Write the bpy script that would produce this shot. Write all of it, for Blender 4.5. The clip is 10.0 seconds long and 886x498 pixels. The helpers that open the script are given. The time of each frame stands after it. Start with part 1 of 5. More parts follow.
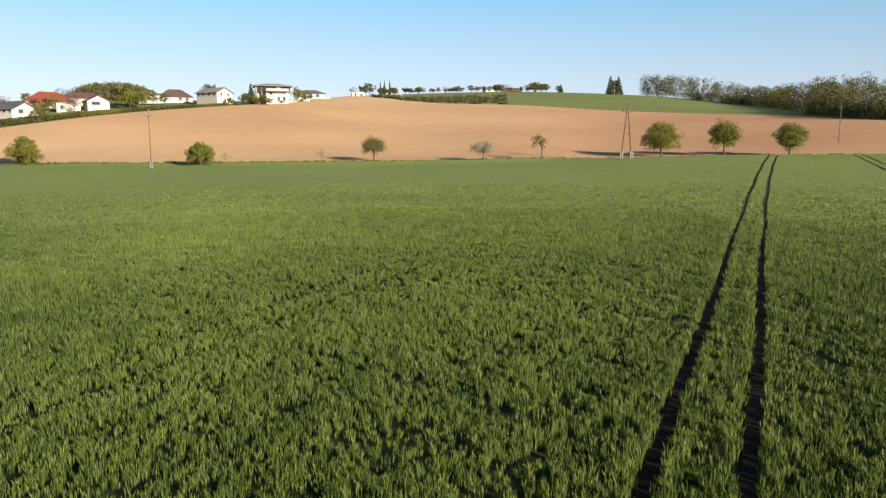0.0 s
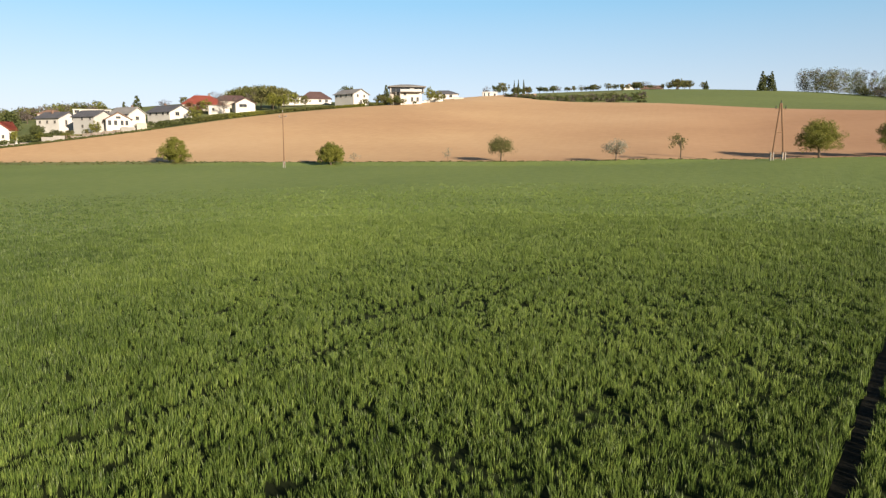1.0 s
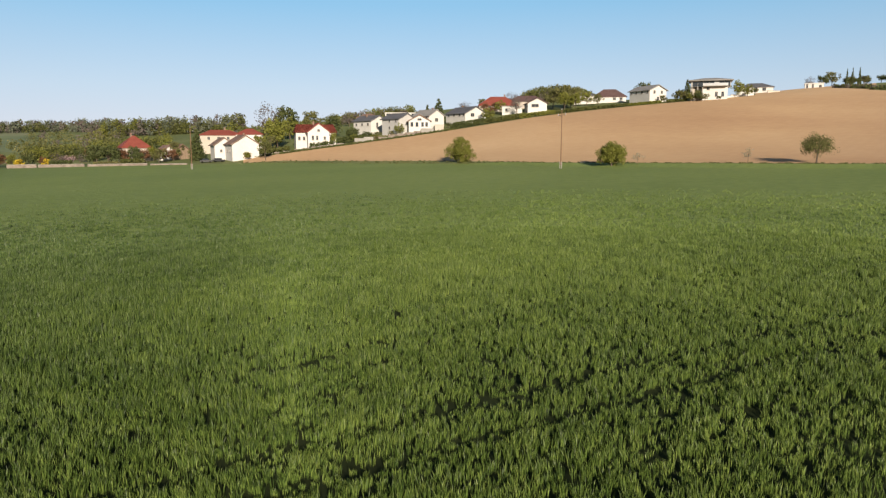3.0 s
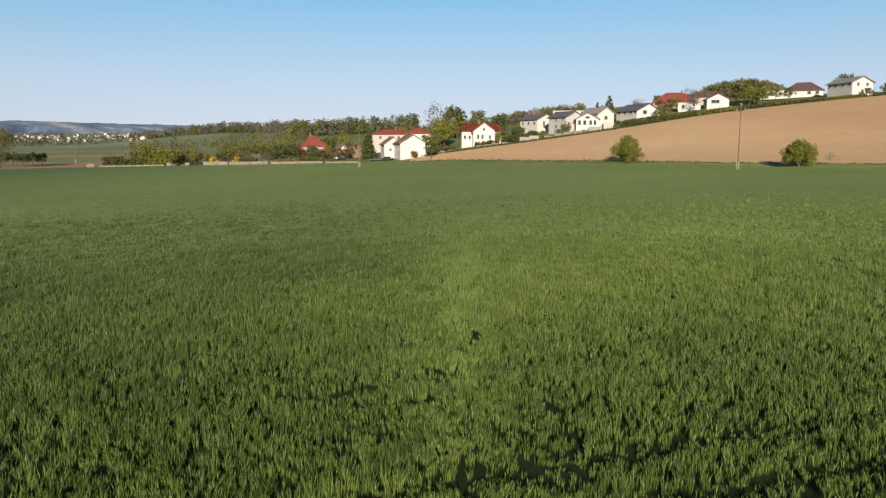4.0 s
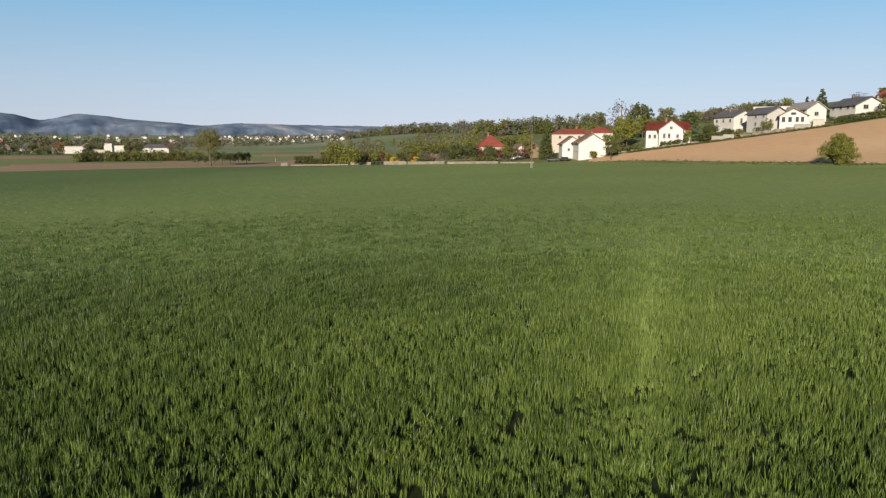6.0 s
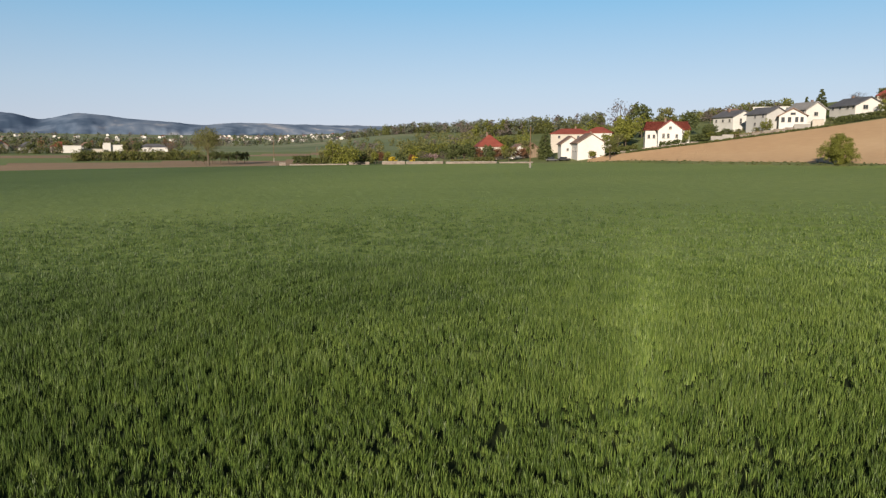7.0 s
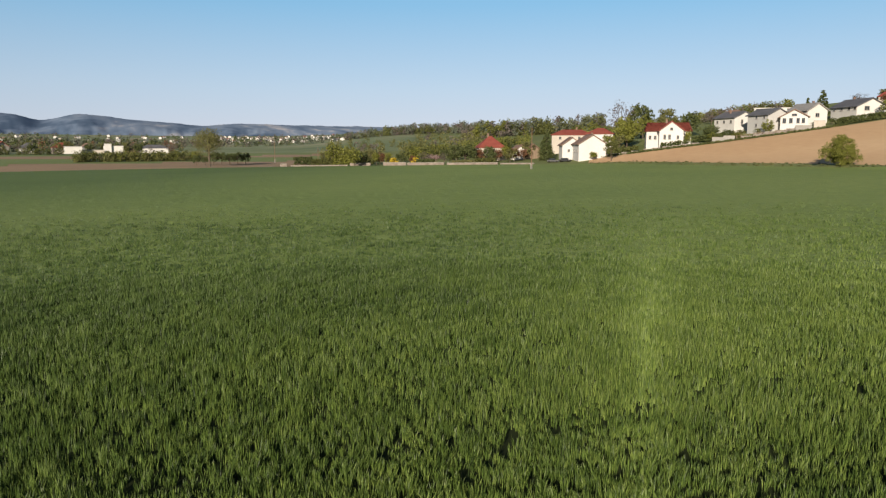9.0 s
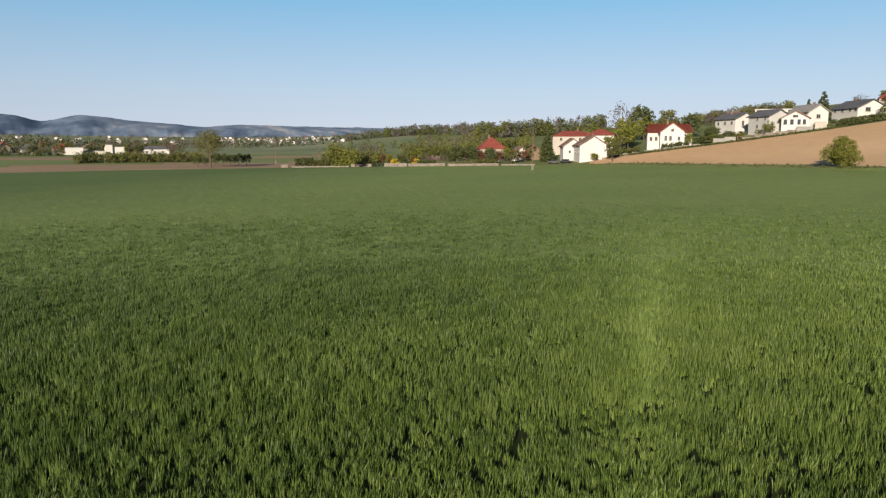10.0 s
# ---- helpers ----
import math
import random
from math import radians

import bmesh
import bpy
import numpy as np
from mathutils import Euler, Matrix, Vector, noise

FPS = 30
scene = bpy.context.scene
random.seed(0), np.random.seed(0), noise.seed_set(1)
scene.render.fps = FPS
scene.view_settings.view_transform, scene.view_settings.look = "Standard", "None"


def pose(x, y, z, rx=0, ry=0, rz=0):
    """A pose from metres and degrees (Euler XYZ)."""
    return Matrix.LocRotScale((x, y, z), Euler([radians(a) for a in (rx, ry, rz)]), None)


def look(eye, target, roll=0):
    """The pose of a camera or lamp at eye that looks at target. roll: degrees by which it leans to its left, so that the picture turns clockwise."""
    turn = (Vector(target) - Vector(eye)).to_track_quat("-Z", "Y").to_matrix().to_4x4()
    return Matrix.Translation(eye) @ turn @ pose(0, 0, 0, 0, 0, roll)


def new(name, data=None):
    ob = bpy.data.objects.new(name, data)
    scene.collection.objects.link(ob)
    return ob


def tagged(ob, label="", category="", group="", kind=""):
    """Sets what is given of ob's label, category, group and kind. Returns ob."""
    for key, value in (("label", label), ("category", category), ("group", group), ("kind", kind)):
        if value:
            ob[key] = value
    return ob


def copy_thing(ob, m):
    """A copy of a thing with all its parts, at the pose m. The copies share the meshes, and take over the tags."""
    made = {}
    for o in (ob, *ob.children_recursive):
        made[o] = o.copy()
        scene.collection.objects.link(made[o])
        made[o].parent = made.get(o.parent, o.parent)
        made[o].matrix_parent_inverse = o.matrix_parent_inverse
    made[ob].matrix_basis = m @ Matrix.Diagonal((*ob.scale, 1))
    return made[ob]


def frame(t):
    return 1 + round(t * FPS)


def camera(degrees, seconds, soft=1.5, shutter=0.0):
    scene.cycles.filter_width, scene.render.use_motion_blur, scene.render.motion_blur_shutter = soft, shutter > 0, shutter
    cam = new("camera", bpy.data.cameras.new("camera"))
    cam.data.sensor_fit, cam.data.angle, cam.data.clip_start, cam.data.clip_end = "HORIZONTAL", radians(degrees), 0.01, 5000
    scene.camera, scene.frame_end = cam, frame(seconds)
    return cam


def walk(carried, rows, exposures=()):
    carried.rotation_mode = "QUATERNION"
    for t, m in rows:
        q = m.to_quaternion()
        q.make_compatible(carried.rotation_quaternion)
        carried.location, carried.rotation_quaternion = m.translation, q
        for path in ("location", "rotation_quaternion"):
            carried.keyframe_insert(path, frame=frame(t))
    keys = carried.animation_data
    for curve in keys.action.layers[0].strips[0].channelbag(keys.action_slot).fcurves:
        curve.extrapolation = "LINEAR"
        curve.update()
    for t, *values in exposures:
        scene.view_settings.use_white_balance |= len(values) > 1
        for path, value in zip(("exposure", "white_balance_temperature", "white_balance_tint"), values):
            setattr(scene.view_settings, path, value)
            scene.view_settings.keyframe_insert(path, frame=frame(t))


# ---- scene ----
# ---- camera: a small drone that flies north-west, turning left, then hovers ----
cam = camera(64.03, 10.0, soft=1.3)
PATH = [
    (0.0, pose(0.00, 0.00, 6.50, 81.87, 0.04, 5.47)),
    (0.5, pose(0.62, 2.38, 6.50, 81.86, -0.02, 10.78)),
    (1.0, pose(1.05, 4.91, 6.52, 81.88, -0.01, 16.28)),
    (1.5, pose(1.29, 7.51, 6.52, 81.88, -0.07, 22.14)),
    (2.0, pose(1.39, 10.08, 6.51, 81.84, -0.08, 28.14)),
    (2.5, pose(1.25, 12.65, 6.50, 81.85, -0.08, 34.06)),
    (2.7, pose(1.15, 13.66, 6.48, 81.88, -0.02, 36.46)),
    (3.8, pose(0.79, 18.88, 6.32, 81.84, 0.04, 50.62)),
    (4.0, pose(0.44, 19.72, 6.32, 81.84, 0.01, 53.79)),
    (4.5, pose(-0.50, 21.83, 6.34, 81.79, -0.04, 62.20)),
    (5.0, pose(-1.50, 23.77, 6.32, 81.81, -0.01, 68.28)),
    (5.5, pose(-2.62, 25.55, 6.34, 81.83, 0.00, 68.79)),
    (5.7, pose(-2.98, 26.05, 6.34, 81.83, 0.04, 68.78)),
    (6.8, pose(-3.82, 27.20, 6.32, 81.85, -0.01, 68.73)),
    (7.0, pose(-3.87, 27.23, 6.34, 81.82, -0.04, 68.75)),
    (7.5, pose(-3.93, 27.23, 6.40, 81.84, -0.04, 68.75)),
    (8.0, pose(-4.02, 27.18, 6.38, 81.88, -0.03, 68.77)),
    (8.5, pose(-4.02, 27.15, 6.41, 81.89, -0.04, 68.78)),
    (9.0, pose(-4.07, 27.08, 6.41, 81.89, -0.04, 68.79)),
    (9.5, pose(-4.05, 26.97, 6.42, 81.92, -0.07, 68.81)),
    (10.0, pose(-4.10, 26.89, 6.41, 81.98, -0.06, 68.83)),
]
walk(cam, PATH, [(0.0, 1.08, 6850, 11), (1.0, 1.0, 6850, 11), (2.5, 0.73, 6750, 11), (4.0, 0.63, 6550, 10), (5.0, 0.58, 6500, 10), (10.0, 0.58, 6500, 10)])

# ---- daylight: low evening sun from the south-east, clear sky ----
SUN_BEARING, SUN_HEIGHT = 52.3, 16.5          # bearing towards which shadows fall; degrees above the horizon
world = bpy.data.worlds.new("sky")
scene.world = world
world.use_nodes = True
wn = world.node_tree.nodes
sky = wn.new("ShaderNodeTexSky")
sky.sky_type = "NISHITA"
sky.sun_disc = False
sky.sun_elevation = radians(SUN_HEIGHT)
sky.sun_rotation = radians(180 - SUN_BEARING)
sky.air_density, sky.dust_density, sky.ozone_density = 1.0, 0.3, 2.0
# pale evening haze low over the horizon, the same all round
wl = world.node_tree.links
coord, parts_of = wn.new("ShaderNodeTexCoord"), wn.new("ShaderNodeSeparateXYZ")
wl.new(coord.outputs["Generated"], parts_of.inputs[0])
haze, amount = wn.new("ShaderNodeValToRGB"), wn.new("ShaderNodeValToRGB")
haze.color_ramp.elements[0].color, haze.color_ramp.elements[1].color = (0.74, 0.775, 0.90, 1), (0.29, 0.60, 0.90, 1)
haze.color_ramp.elements[0].position, haze.color_ramp.elements[1].position = 0.0, 0.19
e = haze.color_ramp.elements.new(0.08)
e.color = (0.58, 0.74, 0.92, 1)
amount.color_ramp.elements[0].color, amount.color_ramp.elements[1].color = (0.9, 0.9, 0.9, 1), (0, 0, 0, 1)
amount.color_ramp.elements[0].position, amount.color_ramp.elements[1].position = 0.2, 0.38
wl.new(parts_of.outputs["Z"], haze.inputs[0]), wl.new(parts_of.outputs["Z"], amount.inputs[0])
lift = wn.new("ShaderNodeVectorMath")
lift.operation = "SCALE"
wl.new(haze.outputs[0], lift.inputs[0])
# haze sends light back most strongly straight away from the sun
away, gain = wn.new("ShaderNodeVectorMath"), wn.new("ShaderNodeMath")
away.operation, gain.operation = "DOT_PRODUCT", "MULTIPLY_ADD"
away.inputs[1].default_value = (-math.sin(radians(SUN_BEARING)), math.cos(radians(SUN_BEARING)), 0)
gain.inputs[1].default_value, gain.inputs[2].default_value = 0.40 * 11.0, 0.74 * 11.0
wl.new(coord.outputs["Generated"], away.inputs[0]), wl.new(away.outputs["Value"], gain.inputs[0])
wl.new(gain.outputs[0], lift.inputs["Scale"])
blend = wn.new("ShaderNodeMix")
blend.data_type = "RGBA"
wl.new(amount.outputs[0], blend.inputs[0]), wl.new(sky.outputs["Color"], blend.inputs[6]), wl.new(lift.outputs[0], blend.inputs[7])
wl.new(blend.outputs[2], wn["Background"].inputs["Color"])
wn["Background"].inputs["Strength"].default_value = 0.05
lamp = bpy.data.lights.new("sun", "SUN")
lamp.energy, lamp.angle, lamp.color = 5.0, radians(0.6), (1.0, 0.88, 0.72)
sun = new("sun", lamp)
sun.matrix_world = pose(0, 0, 200) @ look((0, 0, 0), (-math.sin(radians(SUN_BEARING)), math.cos(radians(SUN_BEARING)), -math.tan(radians(SUN_HEIGHT))))

# ---- materials ----
def material(name, tones, rough=0.8, scales=(0.5, 8.0), mixes=(0.6, 0.5), bump=0.0, bump_scale=20.0, metal=0.0, spec=0.3,
             island=0.0, leaf=0.0, per_object=0.0, stretch=(1, 1, 1), zone=None, ridges=0.0):
    """Colour between the tones by noise at two sizes (per metre), with fine relief."""
    m = bpy.data.materials.new(name)
    m.use_nodes = True
    t = m.node_tree
    n, l = t.nodes, t.links
    b = n["Principled BSDF"]
    b.inputs["Roughness"].default_value, b.inputs["Metallic"].default_value = rough, metal
    b.inputs["Specular IOR Level"].default_value = spec
    geo = n.new("ShaderNodeNewGeometry")
    tc = n.new("ShaderNodeTexCoord")
    mp = n.new("ShaderNodeMapping")
    mp.inputs["Scale"].default_value = stretch
    l.new(tc.outputs["Object"], mp.inputs["Vector"])
    mix = None
    for sc, amount in zip(scales, mixes):
        tex = n.new("ShaderNodeTexNoise")
        tex.inputs["Scale"].default_value, tex.inputs["Detail"].default_value = sc, 4
        l.new(mp.outputs["Vector"], tex.inputs["Vector"])
        v = n.new("ShaderNodeMath")
        v.operation = "MULTIPLY_ADD"
        l.new(tex.outputs["Fac"], v.inputs[0])
        v.inputs[1].default_value, v.inputs[2].default_value = amount * 2.4, -amount * 1.2
        if mix is None:
            mix = v.outputs[0]
        else:
            a = n.new("ShaderNodeMath")
            l.new(mix, a.inputs[0]), l.new(v.outputs[0], a.inputs[1])
            mix = a.outputs[0]
    for amount, src in ((island, geo.outputs["Random Per Island"]), (per_object, None)):
        if amount:
            if src is None:
                src = n.new("ShaderNodeObjectInfo").outputs["Random"]
            v = n.new("ShaderNodeMath")
            v.operation = "MULTIPLY_ADD"
            l.new(src, v.inputs[0])
            v.inputs[1].default_value, v.inputs[2].default_value = amount, -amount / 2
            a = n.new("ShaderNodeMath")
            l.new(mix, a.inputs[0]), l.new(v.outputs[0], a.inputs[1])
            mix = a.outputs[0]
    half = n.new("ShaderNodeMath")
    half.inputs[1].default_value = 0.5
    l.new(mix, half.inputs[0])
    ramp = n.new("ShaderNodeValToRGB")
    e = ramp.color_ramp.elements
    while len(e) < len(tones):
        e.new(0.5)
    for i, c in enumerate(tones):
        e[i].position = i / (len(tones) - 1)
        e[i].color = (*c, 1)
    l.new(half.outputs[0], ramp.inputs[0])
    tint = ramp.outputs[0]
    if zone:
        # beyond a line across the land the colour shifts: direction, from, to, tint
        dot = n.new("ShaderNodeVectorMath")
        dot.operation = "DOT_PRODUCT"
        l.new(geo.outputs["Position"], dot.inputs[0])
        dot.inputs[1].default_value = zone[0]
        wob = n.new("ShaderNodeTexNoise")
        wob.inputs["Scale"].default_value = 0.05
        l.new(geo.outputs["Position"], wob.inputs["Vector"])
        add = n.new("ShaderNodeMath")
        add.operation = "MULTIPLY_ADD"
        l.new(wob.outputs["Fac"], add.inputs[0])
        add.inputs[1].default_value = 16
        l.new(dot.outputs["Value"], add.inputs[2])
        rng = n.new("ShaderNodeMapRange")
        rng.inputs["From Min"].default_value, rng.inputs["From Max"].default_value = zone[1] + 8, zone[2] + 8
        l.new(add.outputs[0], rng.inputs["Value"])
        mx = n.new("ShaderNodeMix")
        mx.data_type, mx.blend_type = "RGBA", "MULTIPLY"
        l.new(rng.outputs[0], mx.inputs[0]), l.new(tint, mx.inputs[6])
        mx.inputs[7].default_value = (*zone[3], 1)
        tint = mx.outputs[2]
    l.new(tint, b.inputs["Base Color"])
    if ridges:
        # drill and harrow lines that curve across the slope
        wv = n.new("ShaderNodeTexWave")
        wv.inputs["Scale"].default_value, wv.inputs["Distortion"].default_value = 0.13, 9.0
        wv.inputs["Detail"].default_value, wv.inputs["Detail Scale"].default_value = 2.0, 0.05
        l.new(geo.outputs["Position"], wv.inputs["Vector"])
        dim = n.new("ShaderNodeMapRange")
        dim.inputs["To Min"].default_value, dim.inputs["To Max"].default_value = 1.0 - 0.16 * ridges, 1.0
        l.new(wv.outputs["Fac"], dim.inputs["Value"])
        mx = n.new("ShaderNodeVectorMath")
        mx.operation = "SCALE"
        l.new(tint, mx.inputs[0]), l.new(dim.outputs[0], mx.inputs["Scale"])
        tint = mx.outputs[0]
        l.new(tint, b.inputs["Base Color"])
    if bump:
        tex = n.new("ShaderNodeTexNoise")
        tex.inputs["Scale"].default_value, tex.inputs["Detail"].default_value = bump_scale, 6
        l.new(mp.outputs["Vector"], tex.inputs["Vector"])
        bp = n.new("ShaderNodeBump")
        bp.inputs["Strength"].default_value, bp.inputs["Distance"].default_value = bump, 1.0 / bump_scale
        l.new(tex.outputs["Fac"], bp.inputs["Height"])
        l.new(bp.outputs["Normal"], b.inputs["Normal"])
    if leaf:
        tr = n.new("ShaderNodeBsdfTranslucent")
        l.new(tint, tr.inputs["Color"])
        ms = n.new("ShaderNodeMixShader")
        ms.inputs[0].default_value = leaf
        l.new(b.outputs[0], ms.inputs[1]), l.new(tr.outputs[0], ms.inputs[2])
        l.new(ms.outputs[0], n["Material Output"].inputs["Surface"])
    return m


# view-angle shading of the far wheat tops, put into their colour
SHADE_BELT = ((-0.5, -0.86, 0), 10, 80, (0.58, 0.65, 0.70))
SHADE_SOUTH = ((-0.9, -0.44, 0), 0, 20, (0.54, 0.60, 0.68))      # shading put into the blade colour: darker to the south-west
M_WHEAT = material("wheat_blades", [(0.016, 0.033, 0.0065), (0.068, 0.110, 0.0195), (0.16, 0.208, 0.047)], 0.45, (0.06, 0.9), (0.3, 0.3), island=0.8, zone=SHADE_SOUTH, spec=0.22)
M_WHEAT_TOP = material("wheat_tops", [(0.13, 0.178, 0.046), (0.175, 0.228, 0.062), (0.22, 0.268, 0.078)], 0.8, (0.03, 0.9), (0.4, 0.5), zone=SHADE_BELT, stretch=(1.0, 0.5, 1.0), spec=0.15, bump=0.6, bump_scale=3.5)
# ground colour blackened with the shade between the blades
M_CANOPY = material("shaded_wheat_ground", [(0.012, 0.017, 0.006), (0.02, 0.028, 0.009), (0.03, 0.038, 0.013)], 0.95, (0.02, 0.6), (0.3, 0.7), spec=0.1)
# track soil blackened with the wheat's painted shade; the car wheels share it
M_TRACK = material("shaded_track_soil", [(0.007, 0.007, 0.005), (0.017, 0.016, 0.011)], 0.95, (0.7, 6), (0.5, 0.6), bump=0.2, bump_scale=9, spec=0.1)
M_TILLED = material("tilled_soil", [(0.42, 0.25, 0.133), (0.52, 0.335, 0.182), (0.60, 0.41, 0.235)], 0.95, (0.012, 0.35), (0.7, 0.22), bump=0.45, bump_scale=3, stretch=(1, 1.5, 1), zone=((1, 0, 0), -60, 60, (0.79, 0.70, 0.72)), ridges=0.09)
M_STUBBLE = material("tilled_strip", [(0.22, 0.145, 0.085), (0.31, 0.215, 0.13)], 0.95, (0.02, 0.4), (0.6, 0.4), bump=0.5, bump_scale=3)
M_GRASS = material("meadow_grass", [(0.085, 0.11, 0.03), (0.135, 0.158, 0.046), (0.19, 0.19, 0.075)], 0.9, (0.03, 0.5), (0.7, 0.6), bump=0.3, bump_scale=2)
M_CROP = material("young_crop", [(0.10, 0.135, 0.038), (0.14, 0.178, 0.052), (0.185, 0.215, 0.072)], 0.9, (0.01, 0.4), (0.6, 0.4), bump=0.3, bump_scale=2)
M_VALE = material("valley_floor", [(0.085, 0.12, 0.055), (0.15, 0.18, 0.08), (0.27, 0.23, 0.145)], 0.95, (0.004, 0.03), (0.8, 0.5))
# forest tones greyed and lifted, with distance haze mixed in
M_FOREST = material("far_hazed_forest", [(0.055, 0.068, 0.05), (0.09, 0.105, 0.072), (0.135, 0.14, 0.095)], 0.95, (0.004, 0.03), (0.7, 0.6), bump=0.8, bump_scale=0.04)
# air haze over the forest is mixed into these blue-grey tones
M_HILL = material("far_hazed_hills", [(0.085, 0.125, 0.19), (0.125, 0.17, 0.245), (0.165, 0.215, 0.295), (0.21, 0.255, 0.33), (0.40, 0.40, 0.43)], 1.0, (0.0026, 0.012), (0.8, 0.9), spec=0.0, stretch=(0.3, 1, 1))
M_BARK = material("bark", [(0.06, 0.045, 0.03), (0.13, 0.10, 0.075)], 0.9, (2, 14), (0.5, 0.6), bump=0.6, bump_scale=18)
M_LEAF = material("spring_leaves", [(0.085, 0.102, 0.018), (0.158, 0.166, 0.032), (0.245, 0.238, 0.05)], 0.6, (0.3, 2.0), (0.4, 0.4), island=0.45, leaf=0.3)
M_LEAF_YELLOW = material("yellow_green_leaves", [(0.085, 0.098, 0.017), (0.16, 0.168, 0.03), (0.24, 0.238, 0.05)], 0.6, (0.3, 2.0), (0.4, 0.4), island=0.45, leaf=0.3)
M_LEAF_DARK = material("dark_leaves", [(0.038, 0.052, 0.016), (0.068, 0.083, 0.025), (0.108, 0.118, 0.038)], 0.65, (0.3, 2.0), (0.4, 0.4), island=0.45, leaf=0.2)
M_LEAF_OLIVE = material("olive_leaves", [(0.05, 0.06, 0.016), (0.09, 0.098, 0.026), (0.145, 0.145, 0.044)], 0.65, (0.3, 2.0), (0.4, 0.4), island=0.45, leaf=0.25)
M_LEAF_PALE = material("pale_budding_leaves", [(0.075, 0.078, 0.026), (0.13, 0.13, 0.044), (0.195, 0.185, 0.068)], 0.7, (0.3, 2.0), (0.4, 0.4), island=0.45, leaf=0.25)
M_BLOSSOM = material("blossom", [(0.13, 0.14, 0.07), (0.26, 0.24, 0.18), (0.44, 0.40, 0.35)], 0.7, (0.5, 3.0), (0.4, 0.4), island=0.9, leaf=0.3)
M_TWIG = material("bare_twigs", [(0.068, 0.056, 0.049), (0.125, 0.104, 0.093)], 0.9, (0.5, 3.0), (0.4, 0.4), island=0.3)
M_PINK = material("pink_blossom", [(0.22, 0.14, 0.13), (0.42, 0.30, 0.30)], 0.8, (0.5, 3.0), (0.4, 0.4), island=0.8, leaf=0.2)
M_GOLD = material("yellow_blossom", [(0.35, 0.24, 0.02), (0.6, 0.45, 0.04)], 0.7, (0.5, 3.0), (0.4, 0.4), island=0.8, leaf=0.2)
M_COPPER = material("copper_leaves", [(0.10, 0.045, 0.025), (0.18, 0.09, 0.04)], 0.7, (0.5, 3.0), (0.4, 0.4), island=0.8, leaf=0.2)
M_WHITE = material("white_render", [(0.44, 0.42, 0.40), (0.52, 0.50, 0.475), (0.58, 0.56, 0.54)], 0.85, (0.15, 2.0), (0.5, 0.4), bump=0.15, bump_scale=25)
M_CREAM = material("cream_render", [(0.33, 0.29, 0.24), (0.41, 0.365, 0.315), (0.47, 0.425, 0.37)], 0.85, (0.15, 2.0), (0.5, 0.4), bump=0.15, bump_scale=25)
M_GREYWALL = material("grey_render", [(0.36, 0.35, 0.34), (0.46, 0.45, 0.43)], 0.85, (0.15, 2.0), (0.5, 0.4), bump=0.15, bump_scale=25)
M_RED = material("red_roof_tiles", [(0.15, 0.034, 0.024), (0.20, 0.049, 0.035), (0.25, 0.074, 0.052)], 0.75, (0.3, 3.0), (0.5, 0.6), bump=0.5, bump_scale=5, stretch=(1, 1, 3))
M_MAROON = material("maroon_roof_tiles", [(0.072, 0.042, 0.041), (0.10, 0.06, 0.057), (0.135, 0.084, 0.077)], 0.75, (0.3, 3.0), (0.5, 0.6), bump=0.5, bump_scale=5, stretch=(1, 1, 3))
M_SLATE = material("dark_grey_roof_tiles", [(0.06, 0.062, 0.07), (0.10, 0.10, 0.11), (0.15, 0.145, 0.15)], 0.7, (0.3, 3.0), (0.5, 0.6), bump=0.5, bump_scale=5, stretch=(1, 1, 3))
M_GREYROOF = material("weathered_grey_roof", [(0.17, 0.16, 0.155), (0.24, 0.23, 0.22), (0.31, 0.29, 0.28)], 0.75, (0.3, 3.0), (0.5, 0.6), bump=0.5, bump_scale=5, stretch=(1, 1, 3))
M_BROWNROOF = material("brown_roof_tiles", [(0.12, 0.075, 0.055), (0.19, 0.12, 0.09), (0.25, 0.17, 0.13)], 0.75, (0.3, 3.0), (0.5, 0.6), bump=0.5, bump_scale=5, stretch=(1, 1, 3))
M_TIMBER = material("weathered_timber", [(0.13, 0.09, 0.06), (0.22, 0.16, 0.11), (0.30, 0.23, 0.17)], 0.85, (0.5, 6.0), (0.5, 0.5), bump=0.4, bump_scale=14, stretch=(4, 4, 0.5))
M_POLE = material("creosoted_pole", [(0.10, 0.056, 0.032), (0.155, 0.092, 0.055), (0.21, 0.135, 0.085)], 0.85, (0.5, 6.0), (0.5, 0.5), bump=0.4, bump_scale=14, stretch=(4, 4, 0.5))
M_CONCRETE = material("pale_concrete", [(0.18, 0.168, 0.15), (0.26, 0.245, 0.225), (0.34, 0.32, 0.295)], 0.9, (0.4, 4.0), (0.6, 0.5), bump=0.3, bump_scale=12)
M_STONE = material("rough_garden_stone", [(0.10, 0.08, 0.065), (0.19, 0.155, 0.13), (0.30, 0.25, 0.215)], 0.9, (0.5, 3.0), (0.7, 0.6), bump=0.5, bump_scale=6)
M_METAL = material("galvanised_steel", [(0.30, 0.30, 0.31), (0.42, 0.42, 0.43)], 0.45, (1, 8), (0.5, 0.4), metal=0.8, spec=0.5)
M_GLASS = material("window_glass", [(0.02, 0.025, 0.03), (0.045, 0.05, 0.06)], 0.08, (0.5, 2), (0.5, 0.3), spec=0.6)
M_DARK = material("dark_paint", [(0.02, 0.02, 0.022), (0.04, 0.04, 0.042)], 0.35, (1, 6), (0.5, 0.3), spec=0.5)
M_FRAME = material("window_frame_paint", [(0.30, 0.27, 0.24), (0.42, 0.39, 0.35)], 0.6, (1, 6), (0.5, 0.3))

